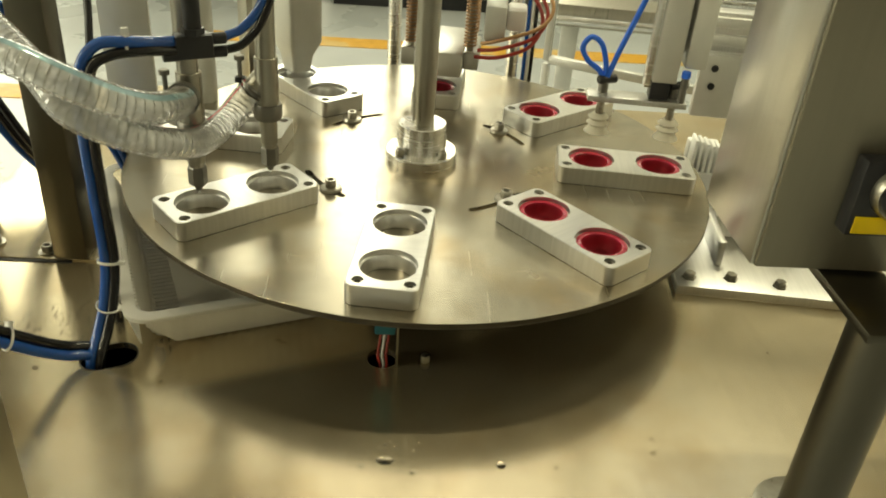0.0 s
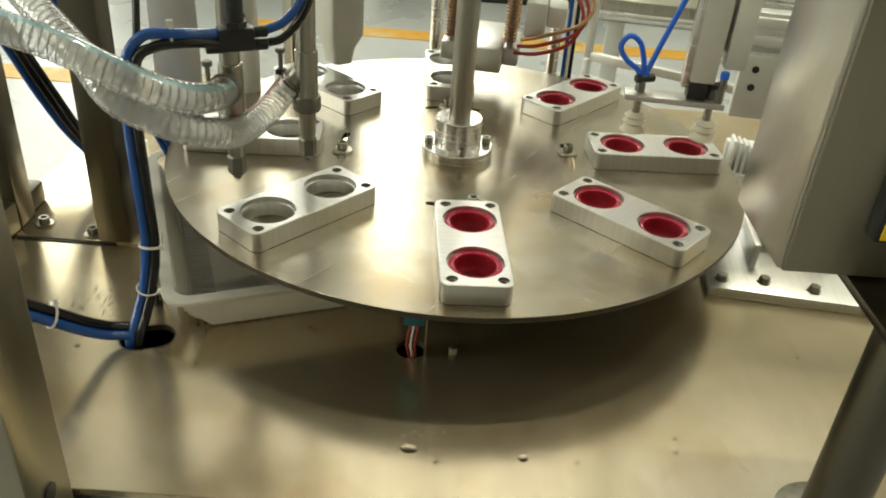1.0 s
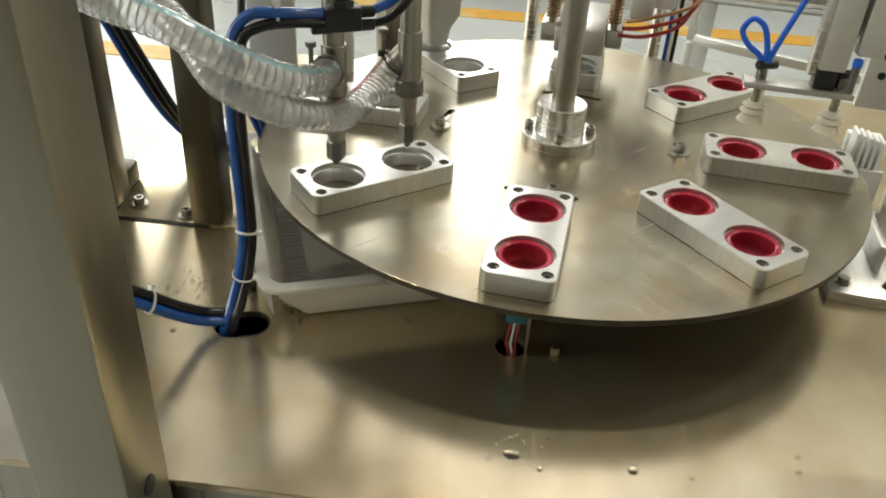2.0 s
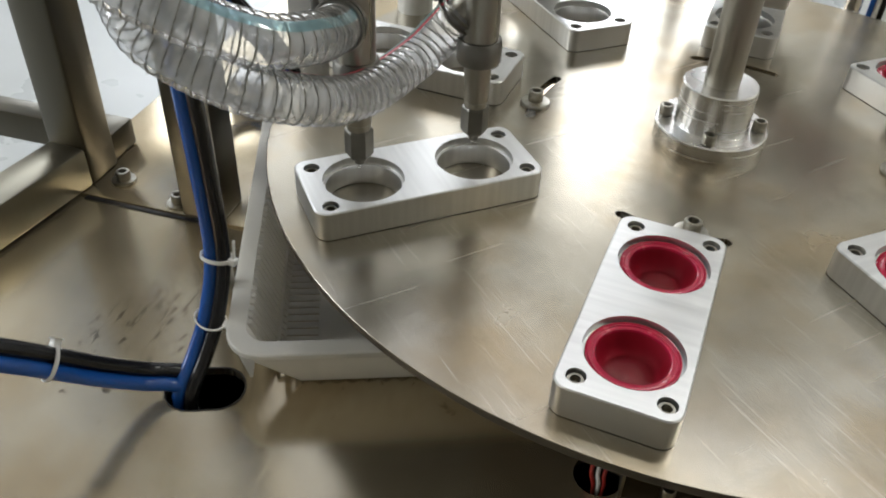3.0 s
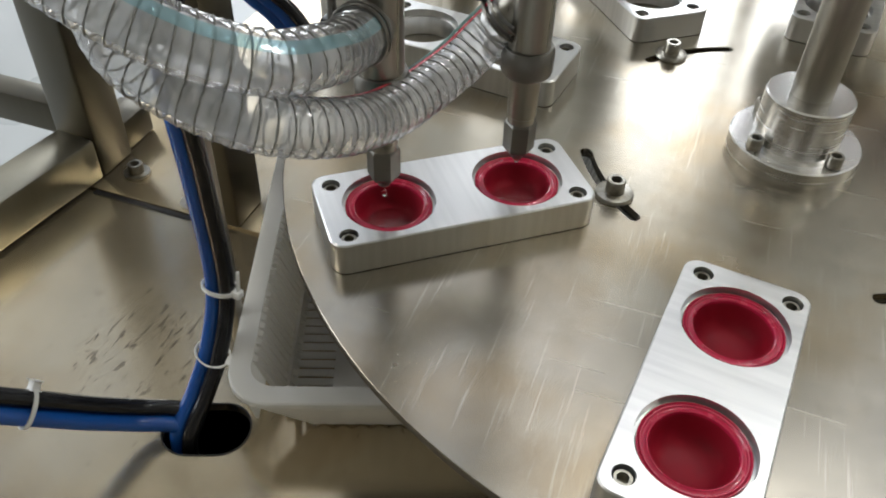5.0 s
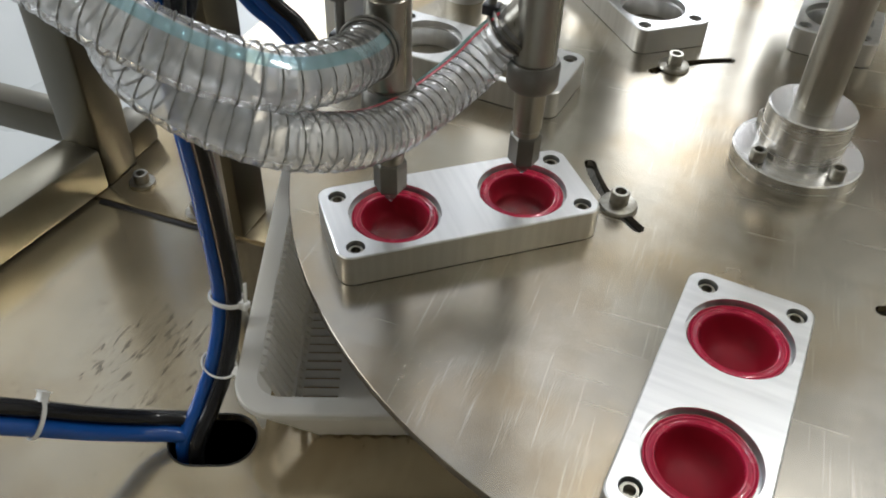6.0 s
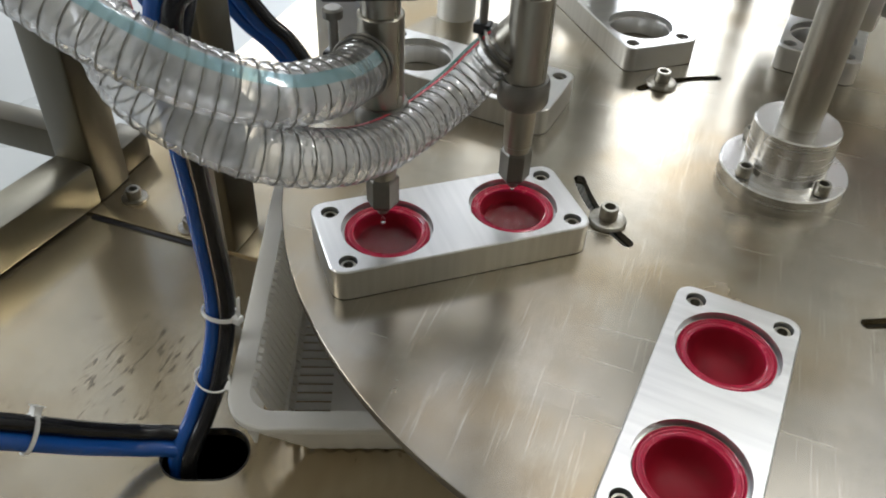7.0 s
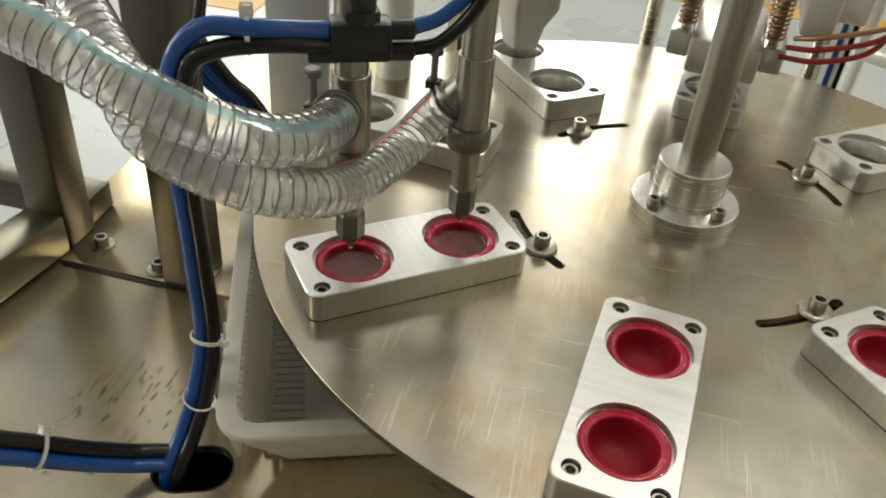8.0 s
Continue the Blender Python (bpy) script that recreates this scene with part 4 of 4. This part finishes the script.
rib_mesh = rib(0.0044)
count = 44
for k in range(count):
    y = 0.036 + (TL - 0.072) * k / (count - 1)
    part("rib", rib_mesh, WHITE_PLASTIC, tray, "", pose(0, y, 0))
    part("rib", rib_mesh, WHITE_PLASTIC, tray, "", pose(TW, y, 0, 0, 0, 180))
count = 30
for k in range(count):
    x = 0.036 + (TW - 0.072) * k / (count - 1)
    part("rib", rib_mesh, WHITE_PLASTIC, tray, "", pose(x, 0, 0, 0, 0, 90))
    part("rib", rib_mesh, WHITE_PLASTIC, tray, "", pose(x, TL, 0, 0, 0, -90))
for k, (x0, y0, x1, y1) in enumerate(((0.029, 0.03, 0.029, TL - 0.03), (TW - 0.029, 0.03, TW - 0.029, TL - 0.03), (0.03, 0.029, TW - 0.03, 0.029), (0.03, TL - 0.029, TW - 0.03, TL - 0.029))):
    part("stringer", box(min(x0, x1) - 0.001, max(x0, x1) + 0.001, min(y0, y1) - 0.001, max(y0, y1) + 0.001, 0.006, 0.010), WHITE_PLASTIC, tray)
skirt = bmesh.new()
n = 112
prev = None
for k in range(n + 1):
    x = 0.019 + (TW - 0.038) * k / n
    drop = min(1.0, (x - 0.012) / 0.034)
    wave = 0.0007 * math.cos(2 * math.pi * k / 5.6)
    z, deep = TH - 0.004 - (TH - 0.0055 + wave) * drop, 0.003 + (0.0155 + wave) * drop
    row = [skirt.verts.new((x, 0.003, TH - 0.004)), skirt.verts.new((x, deep, z)), skirt.verts.new((x, deep + 0.0014, z)), skirt.verts.new((x, 0.0046, TH - 0.004))]
    if prev:
        for i in range(4):
            skirt.faces.new((prev[i], prev[(i + 1) % 4], row[(i + 1) % 4], row[i]))
    prev = row
part("front_wall", skirt, SKIRT_LIT, tray, "rippled front wall, bounce light in its white")
side = bmesh.new()
prev = None
for k in range(n + 1):
    y = 0.020 + (TL - 0.040) * k / n
    row = [side.verts.new((0.0025, y, TH - 0.005)), side.verts.new((0.012, y, 0.005)), side.verts.new((0.0135, y, 0.005)), side.verts.new((0.0045, y, TH - 0.005))]
    if prev:
        for i in range(4):
            side.faces.new((prev[i], prev[(i + 1) % 4], row[(i + 1) % 4], row[i]))
    prev = row
part("side_wall", side, WHITE_PLASTIC, tray)

# ---- proximity sensor below the turntable ----
sensor = thing("proximity_sensor", "teal proximity sensor on a thin steel bracket", "sensor", pose(-0.0365, -0.288, TABLE))
part("bracket", box(0.0135, 0.0155, -0.012, 0.012, 0.0, 0.072, 0.0004), STEEL, sensor)
part("body", box(-0.008, 0.012, -0.020, 0.010, 0.044, 0.080, 0.0015), TEAL, sensor)
part("stem", rod(0.0035, 0.02, 0.055, 14, 0.0005, pose(0.001, 0.008, 0)), STEEL_DARK, sensor)
cap_screw("screw", sensor, 0.043, -0.002, 0.002, 0.0046)
for k in range(3):
    air_tube("sensor_wire", [(-0.036 + 0.003 * k, -0.281, 0.90), (-0.039 + 0.004 * k, -0.285, 0.875), (-0.041 + 0.004 * k, -0.292, 0.858), (-0.038 + 0.003 * k, -0.294, 0.845), (-0.036, -0.290, 0.80)], 0.0013, (RED_TUBE, WHITE, RED_TUBE)[k], "thin sensor wire going down through the bench", "sensor wires")

# ---- pick-and-place gripper over the right station ----
PB = FRONT + 90
grip = thing("suction_gripper", "aluminium pick-and-place gripper with two bellows suction cups", "gripper", pose(0, 0, 0, 0, 0, PB))
part("cross_bar", box(0.192, 0.306, -0.014, 0.014, 1.040, 1.047, 0.001), ALUMINIUM, grip)
for r in HOLES:
    sc = part("suction_cup", lathe([(0.0030, 1.022), (0.0075, 1.022), (0.0125, 1.0175), (0.0090, 1.0140), (0.0135, 1.0100), (0.0095, 1.0065), (0.0150, 0.9985), (0.0138, 0.9980), (0.0080, 1.0050), (0.003, 1.016)], 30, pose(r, 0, 0)), SILICONE, grip, "cream bellows suction cup")
    part("stem", rod(0.0046, 1.018, 1.041, 16, 0.0006, pose(r, 0, 0)), SCREW, sc)
    part("fitting", lathe([(0, 1.046), (0.0058, 1.046), (0.0058, 1.056), (0.0045, 1.058), (0.0045, 1.066), (0, 1.066)], 16, pose(r, 0.004, 0)), STEEL_DARK, sc)
    part("elbow", rod(0.0052, -0.016, 0.008, 12, 0.001, pose(r, 0.004, 1.062, 0, 90, 205)), BLACK, sc)
part("slide_body", box(0.262, 0.290, -0.010, 0.016, 1.068, 1.42, 0.002), ALU_PAINT, grip, "pale aluminium slide body")
part("slide_rail", box(0.254, 0.262, -0.006, 0.010, 1.060, 1.42, 0.001), ALU_TURNED, grip)
part("damper", box(0.262, 0.284, -0.008, 0.012, 1.047, 1.068, 0.001), BLACK, grip)
part("side_block", box(0.296, 0.320, -0.006, 0.026, 1.086, 1.17, 0.002), ALU_PAINT, grip)
part("carriage", box(0.284, 0.320, 0.016, 0.048, 1.10, 1.20, 0.002), ALUMINIUM, grip)
rail = thing("gantry_rail", "slotted aluminium profile rails reaching behind the gripper", "rail", pose(0, 0, 0, 0, 0, PB))
for z in (1.066, 1.088, 1.110):
    part("profile", box(0.328, 0.66, 0.096, 0.130, z, z + 0.013, 0.002), ALU_PAINT, rail)
part("web", box(0.330, 0.66, 0.102, 0.126, 1.062, 1.128, 0.001), ALUMINIUM, rail)
part("end_plate", box(0.334, 0.386, 0.079, 0.090, 1.000, 1.080, 0.002), ALU_PAINT, rail, "end plate with two dark slots")
# The dark inside of both slots is drawn as black discs.
for z in (1.041, 1.064):
    part("slot_disc", lathe([(0, 0), (0.0045, 0), (0.0045, 0.001), (0, 0.0012)], 14, pose(0.352, 0.0788, z, 90, 0, 0)), BLACK, rail)
part("column", box(0.430, 0.470, 0.100, 0.128, TABLE, 1.066, 0.003), ALU_PAINT, rail)
for pts, mat in (([(0.2075, 0.004, 1.060), (0.202, 0.004, 1.072), (0.188, 0.004, 1.082), (0.179, 0.004, 1.097), (0.187, 0.004, 1.110), (0.200, 0.004, 1.103), (0.208, 0.004, 1.082), (0.2105, 0.004, 1.064)], BLUE_BRIGHT),
                 ([(0.2115, 0.004, 1.062), (0.222, 0.004, 1.10), (0.240, 0.002, 1.16), (0.258, 0.0, 1.23), (0.272, 0.0, 1.32)], BLUE_BRIGHT)):
    c, s = math.cos(radians(PB)), math.sin(radians(PB))
    air_tube("air_tube", [(x * c - y * s, x * s + y * c, z) for x, y, z in pts], 0.0032, mat, "bright blue air tube looping above the gripper", "gripper air tubes")
part("air_elbow", rod(0.0045, 1.046, 1.076, 14, 0.0008, pose(0.299, -0.008, 0)), STEEL_DARK, grip)
part("release_ring", rod(0.0052, 1.076, 1.084, 14, 0.0008, pose(0.299, -0.008, 0)), BLUE_BRIGHT, grip, "blue push-in ring")

stand = thing("gripper_stand", "milled aluminium base plate bolted to the bench", "base plate", pose(0, 0, TABLE, 0, 0, PB))
part("base", box(0.319, 0.66, -0.111, 0.095, 0.0, 0.012, 0.001), ALUMINIUM, stand)
part("gusset", box(0.372, 0.380, -0.058, 0.04, 0.012, 0.046, 0.002), ALUMINIUM, stand)
part("gusset_toe", box(0.384, 0.50, 0.02, 0.032, 0.012, 0.10, 0.002), ALUMINIUM, stand)
for x, y in ((0.336, -0.0905), (0.386, -0.085), (0.4425, -0.0905), (0.56, -0.0905)):
    part("hex_bolt", lathe([(0, 0), (0.0085, 0), (0.0085, 0.0018), (0.0066, 0.0018), (0.0066, 0.0065), (0.0058, 0.0075), (0, 0.0075)], 6, pose(x, y, 0.012)), SCREW, stand, smooth=20)
rack = thing("cup_magazine", "white ribbed plastic part behind the gripper stand", "magazine", pose(0, 0, TABLE, 0, 0, PB))
for k in range(5):
    part("fin", box(0.362 + 0.008 * k, 0.3665 + 0.008 * k, 0.122, 0.150, 0.0, 0.100 - 0.002 * k, 0.001), WHITE, rack)
part("block", box(0.360, 0.402, 0.150, 0.166, 0.0, 0.088, 0.002), WHITE, rack)
part("base", box(0.356, 0.406, 0.116, 0.122, 0.0, 0.055, 0.001), WHITE, rack)

# ---- control box on its post ----
ctrl = thing("control_box", "stainless control box on a round post with a main switch", "control box", pose(0, 0, 0))
part("enclosure", box(0.2405, 0.60, -0.4200, -0.309, 1.057, 1.62, 0.003), STEEL_BRIGHT, ctrl, "polished stainless box, its sides a lighter steel than the door")
door = part("door", box(0.2425, 0.598, -0.4255, -0.4205, 1.059, 1.618, 0.0015), STEEL_DOOR, ctrl, "brushed front door, its dimness put into the colour")
sw = part("switch_plate", box(0.291, 0.347, -0.4415, -0.4256, 1.098, 1.156, 0.002), BLACK, ctrl, "black rotary switch plate")
part("yellow_plate", box(0.295, 0.343, -0.4428, -0.4416, 1.1005, 1.114, 0.0005), YELLOW, sw, "yellow switch label")
part("ring", lathe([(0.012, 0), (0.0195, 0), (0.0195, 0.006), (0.0175, 0.009), (0.012, 0.009)], 32, pose(0.319, -0.4416, 1.134, 90, 0, 0)), STEEL, sw, "bright steel bezel")
part("knob", lathe([(0, 0), (0.0150, 0), (0.0165, 0.016), (0.0140, 0.019), (0, 0.019)], 28, pose(0.319, -0.4425, 1.134, 90, 0, 0)), BLACK, sw)
part("grip_bar", box(0.3145, 0.3235, -0.470, -0.4600, 1.119, 1.149, 0.002), BLACK, sw)
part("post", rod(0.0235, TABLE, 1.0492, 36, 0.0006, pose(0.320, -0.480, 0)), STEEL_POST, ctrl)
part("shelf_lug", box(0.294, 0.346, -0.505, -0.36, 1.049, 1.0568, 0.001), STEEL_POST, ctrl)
part("post_flange", lathe([(0.0236, 0), (0.042, 0), (0.042, 0.004), (0.039, 0.006), (0.0236, 0.006)], 36, pose(0.320, -0.480, TABLE)), STEEL, ctrl)

# ---- heat-sealing station at the back ----
SB = FRONT - 180
seal = thing("sealing_head", "aluminium heat-sealing head with springs on guide rods", "sealing head", pose(0, 0, 0, 0, 0, SB))
part("die", box(0.180, 0.318, -0.034, 0.034, 0.985, 1.020, 0.004), ALUMINIUM, seal)
part("side_die", box(0.205, 0.295, -0.056, -0.034, 0.990, 1.016, 0.003), ALUMINIUM, seal)
part("side_die", box(0.205, 0.295, 0.034, 0.056, 0.990, 1.016, 0.003), ALUMINIUM, seal)
for s in (-1, 1):
    for r in (0.215, 0.285):
        g = part("guide_rod", rod(0.0048, 1.015, 1.34, 16, 0.0006, pose(r, 0.042 * s, 0)), STEEL, seal)
        coil = [(r + 0.0085 * math.cos(2 * math.pi * k / 12), 0.042 * s + 0.0085 * math.sin(2 * math.pi * k / 12), 1.022 + 0.0048 * k / 12) for k in range(12 * 20)]
        part("spring", thin_line([Vector(c) for c in coil], 0.0013, 5), BRONZE, g, "bronze coil spring")
part("yoke", box(0.19, 0.31, -0.065, 0.065, 1.125, 1.150, 0.003), ALU_PAINT, seal)
part("heater_block", box(0.20, 0.30, -0.090, -0.060, 1.035, 1.085, 0.004), ALU_PAINT, seal)
part("connector", box(0.225, 0.275, -0.118, -0.090, 1.045, 1.075, 0.004), WHITE, seal, "white ceramic connector")
for k in range(3):
    c, s = math.cos(radians(SB)), math.sin(radians(SB))
    pts = [(0.20, -0.05 - 0.004 * k, 1.012 + 0.01 * k), (0.19, -0.085, 1.018 + 0.012 * k), (0.195, -0.125 - 0.006 * k, 1.035 + 0.014 * k), (0.215, -0.140 - 0.006 * k, 1.065 + 0.012 * k), (0.245, -0.125, 1.09 + 0.012 * k), (0.26, -0.08, 1.105 + 0.008 * k)]
    air_tube("heater_lead", [(x * c - y * s, x * s + y * c, z) for x, y, z in pts], 0.0027, RED_TUBE if k < 2 else BRONZE, "red sleeved heater lead looping out of the sealing head", "heater leads")
support = thing("column_stand", "round polished steel columns behind the turntable", "frame", pose(0, 0, TABLE))
for x, y, r in ((-0.042, 0.415, 0.011), (0.158, 0.415, 0.011)):
    part("column", rod(r, 0.012, 0.62, 24, 0.0006, pose(x, y, 0)), ALU_TURNED, support)
    part("flange", lathe([(0.010, 0), (0.026, 0), (0.026, 0.010), (0.016, 0.012)], 28, pose(x, y, 0)), ALU_TURNED, support)
part("crosshead", box(-0.09, 0.20, 0.20, 0.44, 0.60, 0.625, 0.003), ALUMINIUM, support)
for k in range(3):
    air_tube("air_tube", [(0.172 + 0.006 * k, 0.41, 1.20), (0.176 + 0.006 * k, 0.405, 1.05), (0.178 + 0.006 * k, 0.41, 0.93), (0.18 + 0.006 * k, 0.42, 0.852)], 0.0032, (BLUE_TUBE, WHITE, BLACK_TUBE)[k], "air tube hanging beside the support column", "column air tubes")

# ---- discharge duct at the rear left station ----
DB = FRONT - 135
duct = thing("discharge_duct", "grey tapered duct reaching down into a mould pocket", "duct", pose(0, 0, 0, 0, 0, DB))
bm = bmesh.new()
rows = []
for z, w, d in ((0.968, 0.0165, 0.015), (0.990, 0.0195, 0.018), (1.012, 0.030, 0.026), (1.30, 0.032, 0.028)):
    rows.append([bm.verts.new((0.292 + x, y, z)) for x, y in round_rect(-w, w, -d, d, 0.006, 3)])
for p, q in zip(rows[:-1], rows[1:]):
    for i in range(len(p)):
        j = (i + 1) % len(p)
        bm.faces.new((p[i], p[j], q[j], q[i]))
bm.faces.new(rows[0])
bm.faces.new(rows[-1])
part("duct_body", bm, ALU_PAINT, duct)
part("carrier", box(0.322, 0.40, -0.014, 0.014, 1.24, 1.29, 0.002), STEEL, duct)
part("stand", box(0.40, 0.43, -0.02, 0.02, TABLE, 1.30, 0.002), STEEL, duct)
cyl = thing("air_cylinder", "grey air cylinder standing behind the filling nozzles", "cylinder", pose(-0.30, 0.16, TABLE))
part("barrel", rod(0.018, 0.03, 0.40, 28, 0.001), ALU_PAINT, cyl)
part("block", box(-0.026, 0.026, -0.026, 0.026, 0.0, 0.04, 0.003), ALUMINIUM, cyl)
part("port", rod(0.006, -0.012, 0.012, 12, 0.001, pose(0, -0.022, 0.20, 90, 0, 0)), BLACK, cyl)

# ---- clear guard panel ----
guard = thing("guard_panel", "clear acrylic guard panel in an aluminium frame", "guard", pose(0.33, 0.47, 0.0, 0, 0, -28))
gp = part("pane", box(-0.10, 0.30, -0.002, 0.002, 0.92, 1.45), ACRYLIC, guard)
gp.visible_shadow = False
for a, b, c, d in ((-0.112, -0.10, 0.91, 1.46), (0.30, 0.312, 0.0, 1.46), (-0.10, 0.30, 0.905, 0.92)):
    part("edge", box(a, b, -0.007, 0.007, c, d, 0.001), ALU_PAINT, guard)
part("leg", box(-0.112, -0.10, -0.007, 0.007, 0.0, 0.905, 0.001), ALU_PAINT, guard)

# ---- the rest of the hall ----
conv = thing("conveyor", "aluminium conveyor with bright steel guide tubes", "conveyor", pose(1.55, 1.75, 0, 0, 0, -8))
for z in (0.62, 0.72, 0.80):
    part("guide_tube", rod(0.014, -1.15, 1.2, 14, 0.001, pose(0, 0.02 * (z > 0.7), z, 0, 90, 0)), ALU_TURNED, conv)
part("bed", box(-1.15, 1.2, 0.06, 0.40, 0.58, 0.66, 0.006), STEEL, conv)
for x in (-1.0, 0.0, 1.0):
    part("leg", box(x - 0.03, x + 0.03, 0.08, 0.14, 0, 0.58, 0.004), ALU_PAINT, conv)
for x, w, d, hgt, y in ((-1.35, 1.0, 0.9, 1.3, 4.75), (0.25, 1.5, 0.8, 0.75, 4.65), (2.2, 1.3, 1.0, 1.5, 4.8), (-4.2, 1.5, 0.9, 1.4, 4.9), (4.6, 1.4, 0.9, 1.2, 4.7)):
    cabm = thing("machine_cabinet", "dark green grey machine cabinet on the hall floor", "machine", pose(x, y, 0), group="machines along the hall")
    part("body", box(-w / 2, w / 2, -d / 2, d / 2, 0.08, hgt, 0.02), GREEN_GREY, cabm)
    part("plinth", box(-w / 2 + 0.04, w / 2 - 0.04, -d / 2 + 0.04, d / 2 - 0.04, 0, 0.08), BLACK, cabm)
    for k in range(2):
        part("door", box(-w / 2 + 0.05 + k * w / 2, -0.04 + k * w / 2, -d / 2 - 0.012, -d / 2, 0.14, hgt - 0.06, 0.004), GREEN_GREY, cabm)
        part("handle", rod(0.008, -0.05, 0.05, 10, 0.001, pose(-0.09 + k * 0.18, -d / 2 - 0.03, hgt * 0.6)), STEEL, cabm)

# ---- water drops on the bench and at the nozzles ----
for x, y, r in ((0.0709, -0.4295, 0.0046), (-0.0298, -0.4278, 0.0058), (-0.021, -0.412, 0.0016), (-0.030, -0.409, 0.0018), (-0.036, -0.412, 0.0014), (-0.026, -0.405, 0.0012), (-0.050, -0.435, 0.0020), (-0.006, -0.440, 0.0026),
                (-0.005, -0.415, 0.0014), (-0.043, -0.418, 0.0012), (0.000, -0.405, 0.0013), (0.004, -0.372, 0.0012), (0.002, -0.335, 0.0014), (0.06, -0.37, 0.0011)):
    n = 16 if r > 0.003 else 10
    d = part("water_drop", lathe([(0, 0), (r, 0), (r * 0.97, r * 0.14), (r * 0.8, r * 0.32), (r * 0.45, r * 0.46), (0, r * 0.5)], n), WATER, None, "", Matrix.Translation((x, y, TABLE + 0.0004)) @ Matrix.Diagonal((1.35, 0.9, 1, 1)) if r > 0.005 else pose(x, y, TABLE + 0.0004))
    tagged(d, "clear water drop lying on the steel bench", "water drop", "water drops")
nips = []
for ax in (AXIS_1, AXIS_2):
    d = part("hanging_drop", lathe([(0, -0.0042), (0.0013, -0.0036), (0.0017, -0.0022), (0.0012, -0.0006), (0.0005, 0.0008), (0, 0.001)], 14), WATER, None, "", pose(ax[0], ax[1], 0.9795))
    tagged(d, "clear liquid drop falling from a filling nozzle", "water drop", "falling drops")
    nips.append((d, ax))



# ---- what moves ----
def ease(u):
    u = min(max(u, 0.0), 1.0)
    return u * u * (3 - 2 * u)


def turned(t):
    """Degrees by which the turntable has indexed, clockwise from above."""
    return 45 * ease((t - 0.35) / 0.95) + 45 * ease((t - 3.24) / 0.93)


def motions():
    steps = [0.0, 0.2, 0.3] + [0.4 + 0.1 * k for k in range(10)] + [1.4, 3.1, 3.2] + [3.3 + 0.1 * k for k in range(10)] + [4.3, 8.0]
    for ob in [turntable, *riders]:
        walk(ob, [(t, pose(0, 0, DISC, 0, 0, -turned(t))) for t in steps])
    for k, (ob, (x, y)) in enumerate(nips):
        rows, t = [(0.0, pose(x, y, 0.9795)), (4.4 + 0.1 * k, pose(x, y, 0.9795))], 4.5 + 0.1 * k
        while t < 7.75:
            rows += [(t, pose(x, y, 0.9795)), (t + 0.1, pose(x, y, 0.9745)), (t + 0.1334, pose(x, y, DISC + 0.010)), (t + 0.1667, pose(x, y, 0.9835)), (t + 0.2, pose(x, y, 0.9805))]
            t += 0.4
        walk(ob, rows + [(8.0, pose(x, y, 0.9785))])
    for ob in fills:
        levels = {4.3: 0.0016, 8.0: 0.0135}
        walk(ob, [(t, pose(0, 0, DISC + levels.get(t, 0.0016), 0, 0, -turned(t))) for t in steps[:-1]] + [(5.2, pose(0, 0, DISC + 0.0016, 0, 0, -90)), (7.0, pose(0, 0, DISC + 0.0080, 0, 0, -90)), (8.0, pose(0, 0, DISC + 0.0125, 0, 0, -90))])


motions()
